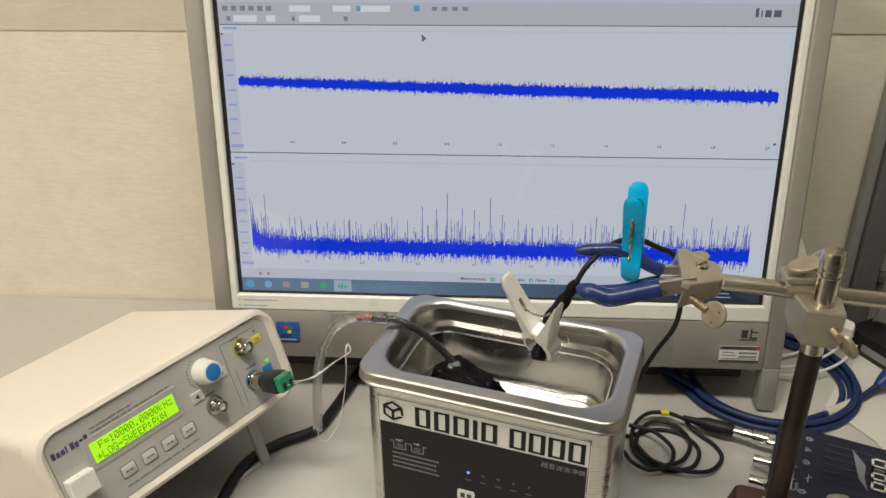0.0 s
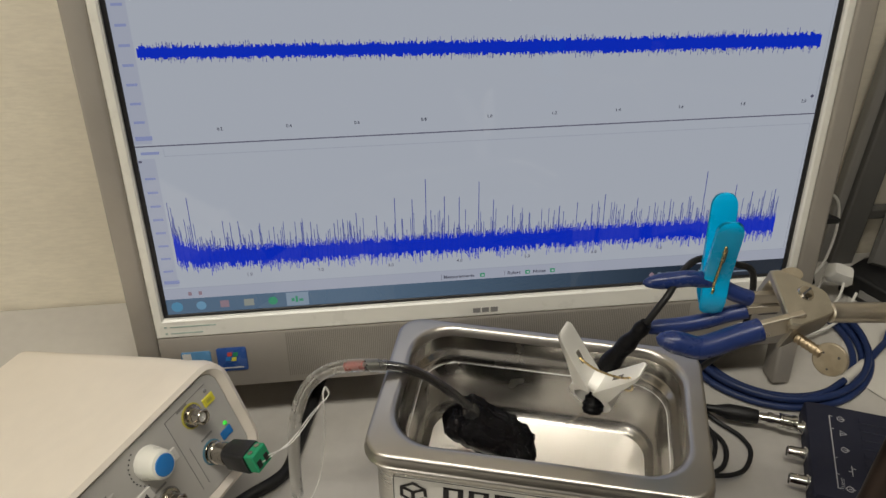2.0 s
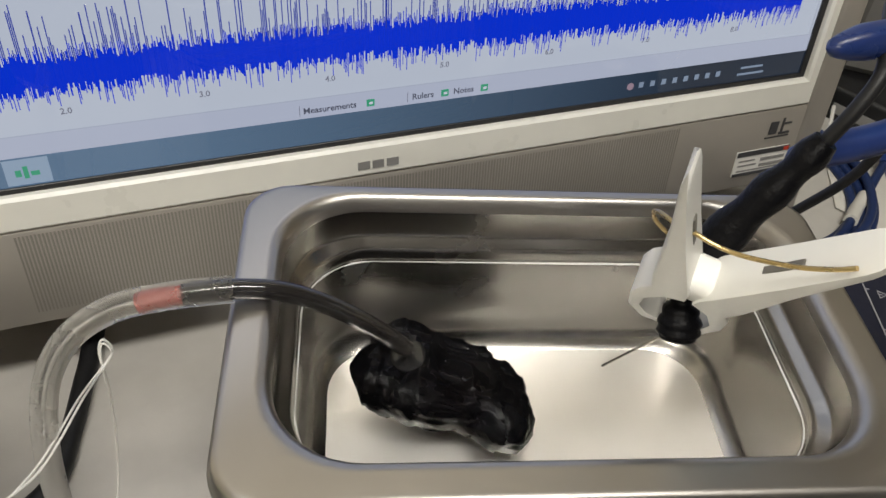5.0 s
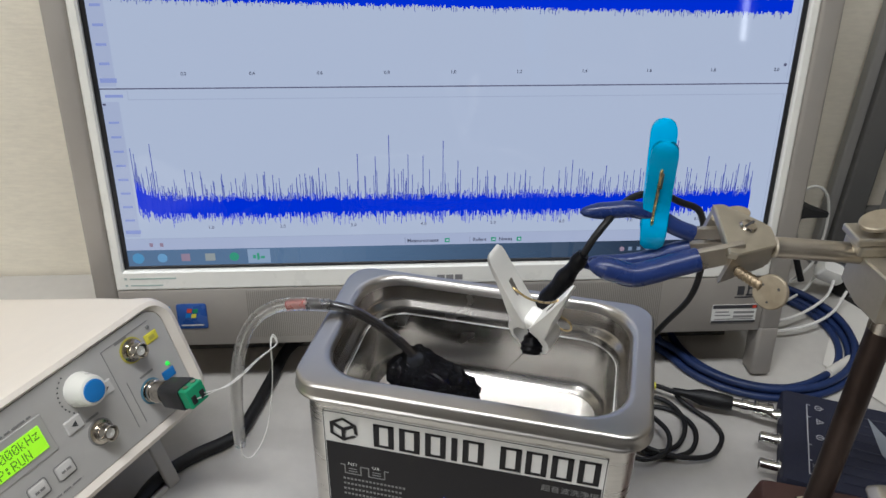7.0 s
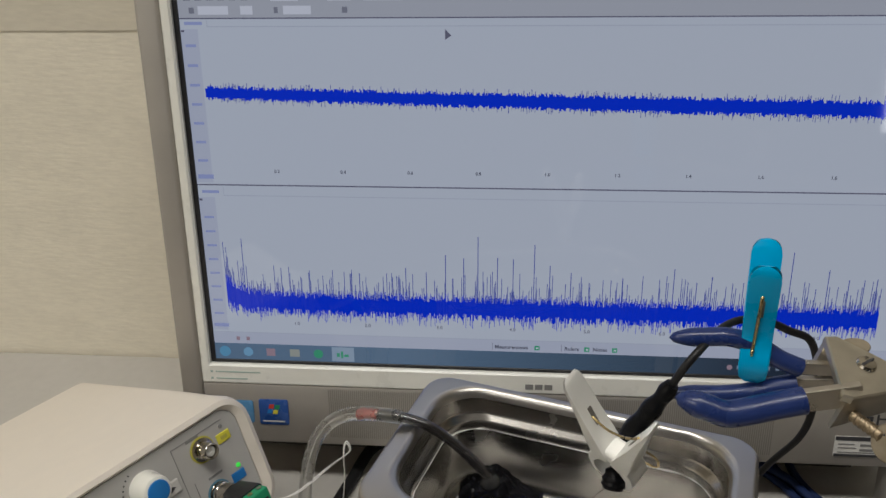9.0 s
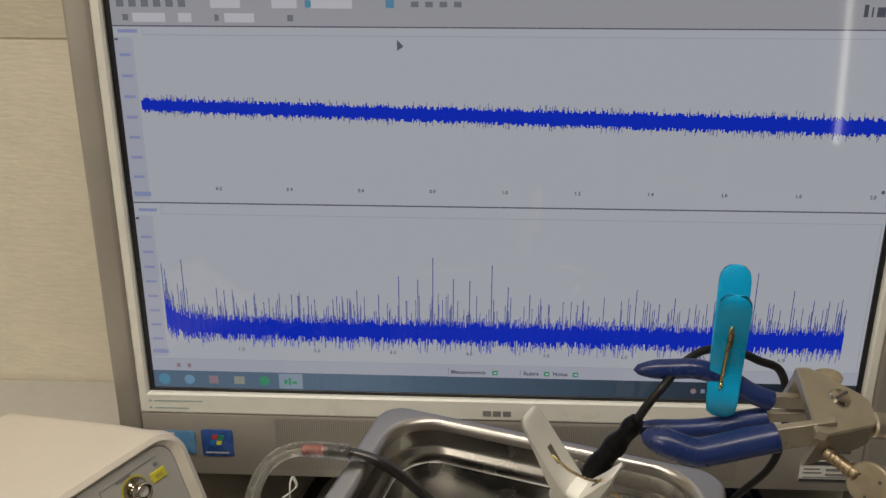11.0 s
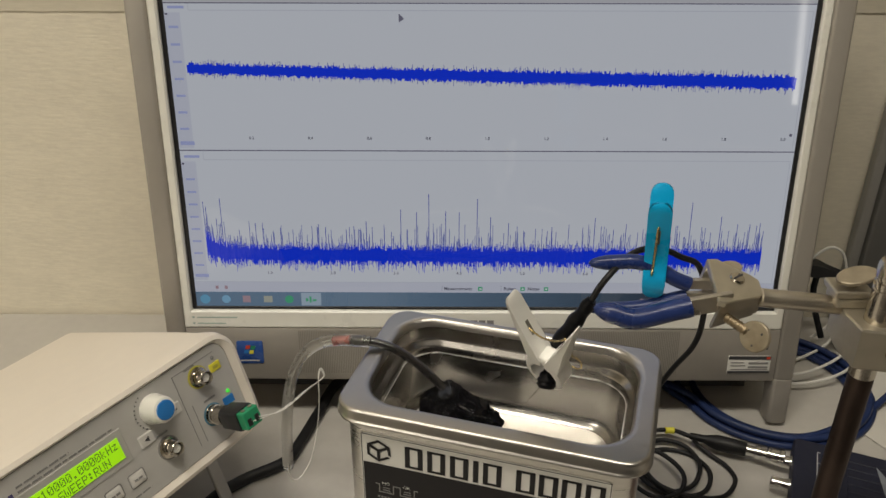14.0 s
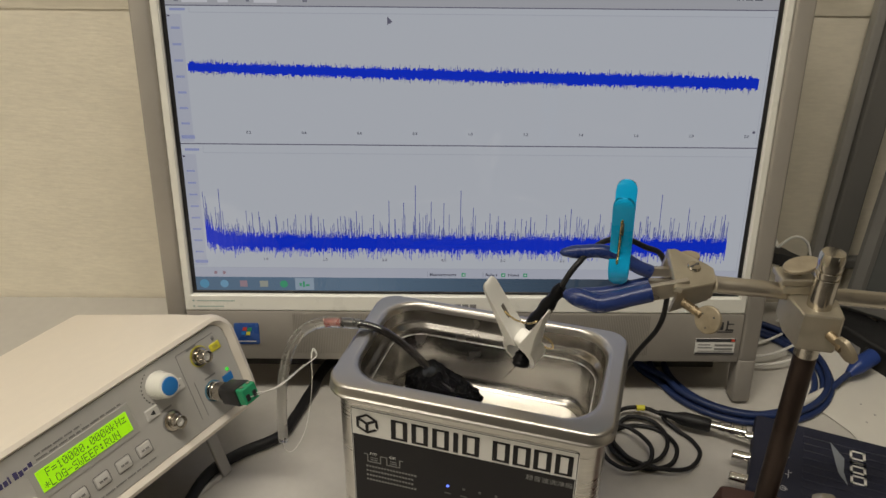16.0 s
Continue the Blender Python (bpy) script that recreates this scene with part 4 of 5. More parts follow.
# ---- hose and the taped probe in the tank
hose = thing("probe_hose", pose(0, 0, 0), "clear plastic hose with a dark sleeved lead, hung over the rim", "hose")
HP = [(-0.1465, -0.1265, 0.051), (-0.1462, -0.1235, 0.072), (-0.1440, -0.1195, 0.101), (-0.1385, -0.1165, 0.1265), (-0.129, -0.1165, 0.1455), (-0.1155, -0.1185, 0.1570), (-0.1, -0.121, 0.1608), (-0.082, -0.1235, 0.1612)]
part("clear_tube", sweep(HP, 0.0040, 16), TUBEM, hose, smooth=60)
part("inner_wire", sweep(HP, 0.0005, 6), mat("grey_wire", (0.45, 0.44, 0.42), 0.5), hose)
part("pink_band", sweep([(-0.1075, -0.1197, 0.1588), (-0.103, -0.1205, 0.1602), (-0.0955, -0.1217, 0.1611)], 0.0026, 14), PINK, hose)
part("black_sleeve", sweep([(-0.0955, -0.1217, 0.1611), (-0.08, -0.1240, 0.1612), (-0.066, -0.1265, 0.1578), (-0.052, -0.130, 0.1495), (-0.040, -0.1335, 0.1395), (-0.0325, -0.1355, 0.131)], 0.0030, 14), thin(mat("dark_hose", (0.02, 0.018, 0.018), 0.08, vary=0.2, scale=60, coat=1.0, rough_vary=0.03), 0.85), hose, smooth=60)
probe = bmesh.new()
bmesh.ops.create_icosphere(probe, subdivisions=6, radius=1.0)
for v in probe.verts:
    d = v.co.copy()
    waist = 1.0 - 0.20 * math.exp(-((d.x - 0.22) / 0.20) ** 2) - 0.10 * max(d.x, 0.0)
    q = Vector((math.copysign(abs(d.x) ** 0.62, d.x) * 0.0300, math.copysign(abs(d.y) ** 0.62, d.y) * 0.0172 * waist, math.copysign(abs(d.z) ** 0.7, d.z) * 0.0120 * (1.0 - 0.22 * d.x)))
    q.y -= 0.0035 * max(d.x, 0.0)
    if q.z < 0:
        q.z *= 0.55
        q.x, q.y = q.x * (1 + 12 * q.z), q.y * (1 + 25 * q.z)
    wrap = (q.x * 0.94 + q.y * 0.34 + 0.0016 * noise.noise(q * 120)) * 150
    fold = 1.0 - abs(noise.noise(q * 95 + Vector((3, 1, 7)))) * 2.2
    k = 0.0032 * noise.noise(q * 70 + Vector((5, 2, 1))) + 0.0011 * (wrap - math.floor(wrap)) + 0.0016 * fold + 0.0007 * noise.noise(q * 420)
    v.co = q + d * k
probe_ob = part("taped_probe", moved(probe, pose(-0.0185, -0.1385, 0.1075, 0, 14, -30)), mat("wet_tape", (0.003, 0.003, 0.0035), 0.09, vary=0.4, scale=90, rough_vary=0.04, bump=0.5, bump_scale=300, ior=1.18), None, "", 60)
tagged(probe_ob, "lumpy probe wrapped in shiny black tape, lying in the tank", "probe")
part("grommet", turned([(0.0046, 0), (0.0058, 0.001), (0.0058, 0.004), (0.0048, 0.005)], 20, pose(-0.0305, -0.1335, 0.1215, 8, -12)), mat("clear_grommet", (0.012, 0.012, 0.012), 0.06, coat=0.5), probe_ob, smooth=40)

# ---------------------------------------------------------------- clothes pegs


def peg(name, m, spread, material, label, arm=0.050, width=0.0115, jaw=0.022, jaw_wide=1.0, jaw_deep=0.86, thick=1.0, open_wire=False, tip=0.45):
    """A sprung peg: two moulded levers that cross at the spring, with ring-shaped jaws below."""
    ob = thing(name, m, label, "clothes peg", "clothes pegs")
    J, K = jaw_wide, thick
    back = (0.0002, 0.0006, 0.0009, 0.0011, 0.0013, 0.0026, 0.0046, 0.0050) if open_wire else (0.0012, 0.0019, 0.0024, 0.0028, 0.0030, 0.0034, 0.0042, 0.0048)
    for s in (-1, 1):
        prof = [(0.0016 + b * K, h) for b, h in zip(back, (arm, arm * 0.985, arm * 0.95, arm * 0.90, arm * 0.84, arm * 0.5, 0.010, 0.002))] + [ (0.0085 * J, -jaw * 0.22), (0.0090 * J, -jaw * 0.5), (0.0078 * J, -jaw * 0.80), (0.0042 * J, -jaw), (0.0010, -jaw * 0.97), (0.0012, -jaw * 0.89), (0.0040 * J, -jaw * 0.86), (0.0066 * J, -jaw * 0.68), (0.0070 * J, -jaw * 0.42), (0.0045 * J, -jaw * 0.16), (0.0012, -jaw * 0.03), (0.0003, 0.003), (0.0006, 0.010), (0.0013, arm * 0.5), (0.0014, arm * 0.84), (0.0014, arm * 0.90), (0.0015, arm * 0.95), (0.0016, arm * 0.985)]
        rings = []
        for k, y in enumerate((-0.5, -0.455, 0.455, 0.5)):
            shrink = 0.90 if k in (0, 3) else 1.0
            ring = []
            for px_, pz_ in prof:
                from_ = 0.88 if tip > 0.3 else 0.84
                u = max((pz_ / arm - from_) / (1 - from_), 0.0)
                w = width * ((1 - min(u, 1.0) ** (2.4 if tip > 0.3 else 2.0)) ** 0.5 * (1 - tip) + tip if pz_ > 0.012 else (1.0 if pz_ > -0.001 else jaw_deep))
                if pz_ > 0.012 and open_wire:
                    w *= 1.0 - 0.22 * (pz_ - 0.012) / arm
                low = 0.0 if open_wire else max((-pz_ / jaw - 0.45) / 0.55, 0.0)
                w *= 0.45 + 0.55 * (1 - min(low, 1.0) ** 2.2) ** 0.5
                mid = 0.003
                q = Vector((s * (mid + (px_ - mid) * shrink), y * w, pz_))
                ring.append(Matrix.Rotation(s * spread, 3, "Y") @ q if pz_ > -0.001 else q)
            rings.append(ring)
        part("lever", loft(rings), material, ob, smooth=48 if open_wire else 35)
        if open_wire and s > 0:
            part("bridge", box(-0.0062, 0.0062, -0.0058, 0.0058, -0.0030, 0.0065, 0.0028, 3), material, ob, smooth=60)
        face = 0.0014 if open_wire else 0.0016 + 0.0034 * K
        slot = box(s * face - 0.0005, s * face + 0.0005, -0.0012, 0.0012, arm * 0.38, arm * 0.60, 0.0003, 1)
        part("spring_slot", moved(slot, Matrix.Rotation(s * spread, 4, "Y")), mat(name + "_slot", (0.16, 0.15, 0.13), 0.6), ob)
    if open_wire:
        part("spring", sweep([(-0.0150, 0, 0.031), (-0.0128, -0.0005, 0.0265), (-0.002, -0.0025, 0.0275), (0.009, -0.004, 0.0355), (0.0150, -0.0045, 0.0425), (0.0178, -0.0045, 0.047)], 0.0006, 8, 6), BRASS, ob, "bent spring wire", smooth=60)
        part("spring_loop", sweep([(0.0105, 0.0068, 0.006), (0.0165, 0.0085, 0.001), (0.0178, 0.0085, -0.006), (0.0150, 0.0085, -0.0105), (0.0105, 0.0080, -0.0115)], 0.0006, 8, 6), BRASS, ob, "bent spring wire", smooth=60)
        part("spring_loop", sweep([(-0.0100, 0.0068, 0.003), (-0.0160, 0.0086, 0.005), (-0.0185, 0.0080, 0.011), (-0.0170, 0.0045, 0.018), (-0.0125, 0.0, 0.0225)], 0.0006, 8, 6), BRASS, ob, "bent spring wire", smooth=60)
    else:
        tilt = Matrix.Rotation(-spread, 3, "Y")
        part("spring", sweep([tilt @ Vector((-0.0030, 0.0, arm * 0.66)), tilt @ Vector((-0.0058, 0.0004, arm * 0.60)), tilt @ Vector((-0.0064, 0.0008, arm * 0.3)), tilt @ Vector((-0.0070, 0.0012, arm * 0.02)), Vector((-0.0092, 0.0014, -jaw * 0.12)), Vector((-0.0070, 0.0014, -jaw * 0.3))], 0.0008, 8, 6), BRASS, ob, "bent spring wire", smooth=60)
    return ob


def axes_pose(origin, x, y):
    """A pose from an origin, its x way and roughly its y way."""
    x = Vector(x).normalized()
    z = x.cross(Vector(y)).normalized()
    y = z.cross(x)
    return Matrix.Translation(origin) @ Matrix((x, y, z)).transposed().to_4x4()


w_l, w_r, w_p = Vector((0.0085, -0.1868, 0.2370)), Vector((0.0405, -0.2130, 0.2305)), Vector((0.0308, -0.1755, 0.1862))
w_x, w_up = (w_r - w_l).normalized(), (w_l + w_r) / 2 - w_p
peg("clothes_peg", axes_pose(w_p, w_x, w_up.cross(w_x)), radians(20.5), PEGW, "ivory plastic clothes peg gripping a taped sensor", 0.0575, 0.0132, 0.0235, 1.46, 1.0, 1.75, True)
b_f, b_b, b_j = Vector((0.0860, -0.1745, 0.2920)), Vector((0.0925, -0.1505, 0.2930)), Vector((0.0910, -0.1650, 0.2245))
b_up = (b_f + b_b) / 2 - b_j
b_p, b_x = b_j + b_up * 0.34, (b_b - b_f).normalized()
peg("clothes_peg", axes_pose(b_p, b_x, b_up.cross(b_x)), radians(13), TURQ, "turquoise plastic clothes peg clipped on the clamp's prongs", 0.0455, 0.0130, 0.023, jaw_deep=1.0, tip=0.12)

# ---- sensor and its cable
sensor = thing("taped_sensor", pose(0, 0, 0), "small sensor wrapped in black tape on a thin black cable", "sensor")
part("tip", sweep([(0.0303, -0.1780, 0.1652), (0.0307, -0.1766, 0.1680), (0.0318, -0.1735, 0.173), (0.033, -0.170, 0.180)], 0.005, 14, 6, radius=lambda u: 0.0057 * (0.62 + 0.42 * math.sin(math.pi * min(u * 1.4, 1)) ** 0.5 + 0.08 * math.sin(u * 31))), TAPE, sensor, smooth=60)
part("needle", rod((0.0290, -0.1765, 0.1675), (0.0185, -0.1665, 0.1425), 0.0004, 6, edge=0.0001), NICKEL, sensor)
part("taped_joint", sweep([(0.033, -0.170, 0.179), (0.0375, -0.1700, 0.192), (0.0432, -0.1715, 0.2055), (0.049, -0.173, 0.217), (0.0535, -0.174, 0.2265)], 0.0045, 14, 6, radius=lambda u: 0.0064 - 0.0028 * u + 0.0005 * math.sin(u * 23)), TAPE, sensor, smooth=60)
part("cable", sweep([(0.0535, -0.174, 0.2265), (0.0575, -0.1745, 0.236), (0.0635, -0.1715, 0.2430), (0.0745, -0.1590, 0.2465), (0.086, -0.1490, 0.2465), (0.099, -0.1470, 0.2455), (0.1110, -0.1465, 0.2400), (0.122, -0.145, 0.234), (0.1305, -0.1385, 0.215), (0.1345, -0.1355, 0.190), (0.1330, -0.1315, 0.165), (0.1240, -0.117, 0.130), (0.1135, -0.097, 0.075), (0.1110, -0.078, 0.024), (0.122, -0.064, 0.0035), (0.15, -0.052, 0.0022), (0.173, -0.058, 0.0022), (0.184, -0.078, 0.0022), (0.174, -0.1, 0.0022), (0.15, -0.105, 0.0022), (0.132, -0.09, 0.0024), (0.131, -0.066, 0.0035), (0.147, -0.045, 0.0055), (0.169, -0.05, 0.0055), (0.177, -0.073, 0.0055), (0.165, -0.0965, 0.0055), (0.142, -0.103, 0.0055), (0.126, -0.088, 0.006), (0.128, -0.058, 0.0065), (0.143, -0.038, 0.0085), (0.162, -0.036, 0.0095), (0.175, -0.045, 0.011)], 0.0019, 10), RUBBER, sensor, smooth=60)
part("cable_loop", sweep([(0.128, -0.083, 0.0095), (0.139, -0.102, 0.0095), (0.163, -0.112, 0.0085), (0.187, -0.107, 0.0045), (0.202, -0.088, 0.0022), (0.200, -0.072, 0.0022), (0.191, -0.060, 0.0026), (0.183, -0.0505, 0.0045), (0.178, -0.0468, 0.0085)], 0.0019, 10), RUBBER, sensor, smooth=60)
part("cable_loop", sweep([(0.124, -0.058, 0.0115), (0.145, -0.066, 0.0115), (0.158, -0.088, 0.0115), (0.152, -0.108, 0.0112), (0.134, -0.114, 0.0098), (0.121, -0.104, 0.0088), (0.116, -0.09, 0.008)], 0.0019, 10), RUBBER, sensor, smooth=60)
part("yellow_band", sweep([(0.157, -0.0362, 0.0093), (0.1608, -0.036, 0.0094), (0.1645, -0.0368, 0.0097)], 0.0027, 12), YELLOWP, sensor)
plug = thing("bnc_plug", axes_pose((0.175, -0.045, 0.0115), (0.0715, -0.0285, 0), (0.0285, 0.0715, 0)) @ pose(0, 0, 0, 0, 90), "black moulded cable end with a nickel bayonet coupling", "connector")
part("strain_relief", turned([(0.0022, 0), (0.0028, 0.001), (0.0034, 0.012), (0.0052, 0.018), (0.0064, 0.022), (0.0066, 0.034), (0.0060, 0.0445), (0.0055, 0.0455)], 24), RUBBER, plug, smooth=40)
part("ferrule", turned([(0.0044, 0.0452), (0.0044, 0.052), (0.0058, 0.0525), (0.0058, 0.0565), (0.0048, 0.057), (0.0048, 0.0615)], 24), CHROME, plug, smooth=30)
part("bayonet_sleeve", turned([(0.0058, 0.0612), (0.0070, 0.062), (0.0070, 0.0635), (0.0064, 0.0642), (0.0064, 0.071), (0.0071, 0.0716), (0.0071, 0.0745), (0.0062, 0.075)], 24), CHROME, plug, smooth=30)

# ---------------------------------------------------------------- retort stand, boss head and clamp
stand = thing("retort_stand", pose(0.2025, -0.2065, 0), "laboratory retort stand with rusty pole and brown base", "retort stand")
by = -17
base_m = pose(0, 0, 0, 0, 0, by)
part("base", moved(loft([rrect(0.075, 0.046, 0.006, 0.0, 0.033, -0.021, 4), rrect(0.0745, 0.0455, 0.006, 0.006, 0.033, -0.021, 4), rrect(0.060, 0.033, 0.005, 0.0525, 0.033, -0.0055, 4), rrect(0.058, 0.031, 0.005, 0.0545, 0.033, -0.0055, 4)]), base_m), BROWN, stand, "brown enamelled cast base", smooth=30)
part("washer", turned([(0.0135, 0.0546), (0.014, 0.0552), (0.0135, 0.0565)], 28), NICKEL, stand, smooth=35)
part("nut", turned([(0.0115, 0.0565), (0.0122, 0.0575), (0.0122, 0.0625), (0.011, 0.0640)], 6), NICKEL, stand)
part("pole", turned([(0.0070, 0.0545), (0.0070, 0.198), (0.0068, 0.1985)], 28), RUST, stand, "rust-browned lower pole", smooth=35)
part("pole_head", turned([(0.0068, 0.1985), (0.0072, 0.199), (0.0072, 0.2545), (0.0064, 0.255), (0.0064, 0.2562), (0.0072, 0.2567), (0.0072, 0.2592), (0.0064, 0.2597), (0.0064, 0.2608), (0.0074, 0.2613), (0.0074, 0.269), (0.0066, 0.2712), (0.004, 0.2716)], 28), NICKEL, stand, "bright grooved top of the pole", smooth=35)
part("keeper", moved(loft([rrect(0.0085, 0.012, 0.004, 0.0546, 0, 0, 5), rrect(0.0085, 0.012, 0.004, 0.0562, 0, 0, 5), rrect(0.0055, 0.009, 0.003, 0.0606, 0.0008, 0, 5), rrect(0.004, 0.0075, 0.003, 0.0614, 0.001, 0, 5)]), pose(0.0515, 0.0095, 0, 0, 0, -12)), CAST, stand, "small cast keeper on the base", smooth=40)

rodA, rodB = Vector((0.1475, -0.1885, 0.2375)), Vector((0.330, -0.1855, 0.2165))
rd = (rodB - rodA).normalized()
boss = thing("boss_head", pose(0.2025, -0.2065, 0), "cast alloy boss head joining clamp rod and pole", "boss head")
prof = [(-0.0105, -0.0115), (0.0105, -0.0125), (0.0125, -0.010), (0.0125, 0.0085), (0.0100, 0.0115), (0.004, 0.0135), (-0.009, 0.0290), (-0.0135, 0.0295), (-0.0155, 0.0265), (-0.0155, 0.006)]
part("body", moved(loft([[(x * k, y * k, z) for x, y in prof] for z, k in ((0.2095, 0.94), (0.2107, 1.0), (0.2335, 1.0), (0.2347, 0.95))]), pose(0, 0, 0, 0, 0, -10)), CAST, boss, smooth=25)
part("rod_hook", box(-0.0185, -0.001, 0.0105, 0.0262, 0.2347, 0.2415, 0.0018), CAST, boss)
part("rod_cap", moved(box(-0.012, 0.009, -0.0085, 0.0085, 0, 0.0042, 0.001), Matrix.Translation((-0.0085, 0.0185, 0.2417))), CAST, boss)


def wing_screw(parent, root, tip, turn=0.0, big=1.0, name="thumb_screw"):
    """A screw shank with a flat oval grip."""
    root, tip = Vector(root), Vector(tip)
    m = along(root, tip)
    n = (tip - root).length
    sc = part(name, turned([(0.0030, 0), (0.0030, n * 0.62), (0.0042, n * 0.66), (0.0042, n * 0.82)], 16, m), SCREW, parent, smooth=35)
    rings = []
    for y, k in ((-0.0017, 0.9), (-0.0012, 1), (0.0012, 1), (0.0017, 0.9)):
        rings.append([Vector((0.0125 * big * k * math.cos(a) * (1 + 0.12 * math.cos(2 * a)), y, n * 0.98 + 0.0095 * big * k * math.sin(a))) for a in (2 * math.pi * i / 28 for i in range(28))])
    part("grip", moved(loft(rings), m @ Matrix.Rotation(turn, 4, "Z")), GRIP, sc, "worn oval grip", smooth=35)
    return sc


wing_screw(boss, (0.0035, -0.0125, 0.2225), (0.0095, -0.0245, 0.2195), radians(122), 0.85)
top_screw = part("thumb_screw", turned([(0.003, 0.2459), (0.003, 0.2515)], 14, pose(-0.0085, 0.0185, 0)), NICKEL, boss)
part("grip", moved(loft([[(0.0118 * math.cos(a) * k, 0.0078 * math.sin(a) * k, z) for a in (2 * math.pi * i / 28 for i in range(28))] for z, k in ((0, 0.94), (0.0005, 1), (0.0020, 1), (0.0025, 0.94))]), pose(-0.0075, 0.0175, 0.2510, 0, -10, 15)), GRIP, top_screw, "worn oval grip", smooth=35)

clamp = thing("three_prong_clamp", pose(0, 0, 0), "cast three-prong laboratory clamp with dark blue vinyl-dipped prongs", "clamp")
part("rod", rod(rodA - rd * 0.004, rodB, 0.0054, 20), mat("dull_nickel", (0.56, 0.51, 0.43), 0.32, metal=0.95, vary=0.08, scale=90), clamp, "dull nickel rod", smooth=35)
cb = axes_pose((0.1305, -0.1835, 0.2375), rd, (0, 1, 0.25))
CP = [(-0.0165, -0.0175), (-0.0115, -0.0185), (0.0135, -0.0095), (0.0165, -0.006), (0.0165, 0.006), (0.0125, 0.0100), (-0.0085, 0.0235), (-0.0145, 0.0225)]
part("body", moved(loft([[(x * k, y * k, z) for x, y in CP] for z, k in ((0.0034, 0.85), (0.0040, 0.86), (0.0066, 0.86), (0.0074, 0.82))]), cb), CAST, clamp, "tapering cast top plate", smooth=25)


def flange(a, b, za, zb, inward):
    """A side wall of the clamp's channel, hanging from the top plate between a and b."""
    t = 0.0028 * inward
    rings = [[(a[0], a[1], z0), (b[0], b[1], z1), (b[0], b[1] + t, z1), (a[0], a[1] + t, z0)] for z0, z1 in ((0.0036, 0.0036), (za + 0.0012, zb + 0.0012))]
    low = [(x, y + (0.0004 * inward if k < 2 else -0.0004 * inward), (za, zb, zb, za)[k]) for k, (x, y, z) in enumerate(rings[1])]
    return moved(loft(rings + [low]), cb)


part("flange", flange((-0.0118, -0.0160), (0.0125, -0.0078), -0.0140, -0.0088, 1), CAST, clamp, "front wall of the channel", smooth=25)
part("flange", flange((-0.0120, 0.0196), (0.0105, 0.0085), -0.0100, -0.0080, -1), CAST, clamp, "rear wall of the channel", smooth=25)
part("rod_socket", moved(box(0.0050, 0.0152, -0.0070, 0.0066, -0.0085, 0.0033, 0.0015), cb), CAST, clamp, smooth=40)
sc = part("pivot_screw", turned([(0.0042, 0.0074), (0.0044, 0.008), (0.0036, 0.0092), (0.001, 0.0096)], 20, cb @ Matrix.Translation((0.001, 0.004, 0))), NICKEL, clamp, "slotted pivot screw", smooth=40)
part("slot", moved(box(-0.0036, 0.0036, -0.0005, 0.0005, 0.0090, 0.0099), cb @ Matrix.Translation((0.001, 0.004, 0)) @ pose(0, 0, 0, 0, 0, 35)), PRINT, sc)


def prong(root, foot, height, sleeve, r=0.0042):
    """A flat steel arm from the channel with a vinyl-dipped finger on it."""
    root, foot = Vector(root), Vector(foot)
    arm = box(0, (foot - root).length, -0.0019, 0.0019, -height / 2, height / 2, 0.0006)
    p = part("prong", moved(arm, axes_pose(root, foot - root, (0, 1, 0))), mat("dull_nickel", (0.56, 0.51, 0.43), 0.32), clamp, "flat steel arm")
    n = 0.14
    part("sleeve", sweep(sleeve, r, 16, 8, radius=lambda u: r * min(1.0, (max(1 - u, 0.0) / n) ** 0.42 if u > 1 - n else 1.0) + 1e-5), BLUEV, p, "dark blue vinyl dip", smooth=60)


prong((0.127, -0.172, 0.2365), (0.104, -0.1695, 0.2355), 0.0062, [(0.110, -0.170, 0.2350), (0.101, -0.169, 0.2385), (0.090, -0.167, 0.2445), (0.078, -0.1655, 0.2475), (0.066, -0.1645, 0.2465), (0.0515, -0.164, 0.2455)], 0.0044)
prong((0.127, -0.172, 0.2295), (0.104, -0.1695, 0.2268), 0.0050, [(0.110, -0.171, 0.2275), (0.100, -0.169, 0.2235), (0.088, -0.167, 0.2180), (0.074, -0.1665, 0.2160), (0.0525, -0.166, 0.2155)], 0.0044)
prong((0.127, -0.1945, 0.2400), (0.099, -0.1960, 0.2352), 0.0105, [(0.104, -0.1957, 0.2362), (0.092, -0.1966, 0.2335), (0.080, -0.1982, 0.2310), (0.0715, -0.1988, 0.2300), (0.063, -0.1965, 0.2316), (0.051, -0.193, 0.2338)], 0.0060)
s0, s1 = Vector((0.1245, -0.1955, 0.2295)), Vector((0.1335, -0.2075, 0.2275))
fr = along(s0, s1)
coil = [fr @ Vector((0.0027 * math.cos(a), 0.0027 * math.sin(a), (s1 - s0).length * a / (2 * math.pi * 7))) for a in (2 * math.pi * 7 * i / 84 for i in range(85))]
wing = part("adjusting_screw", rod(s0, s1, 0.0026, 14), SCREW, clamp, smooth=35)
part("thread", sweep(coil, 0.0004, 6, smooth=False), SCREW, wing, smooth=60)
ax = (s1 - s0).normalized()
dn = Vector((-0.90, -0.30, 0.36))
dn = (dn - ax * dn.dot(ax)).normalized()
dc = s1 + ax * 0.0045
part("disc_grip", turned([(0.0080, -0.0014), (0.0086, -0.0008), (0.0086, 0.0008), (0.0080, 0.0014)], 36, along(dc, dc + dn)), GRIP, wing, "worn round disc grip", smooth=35)
face = along(dc, dc + dn)
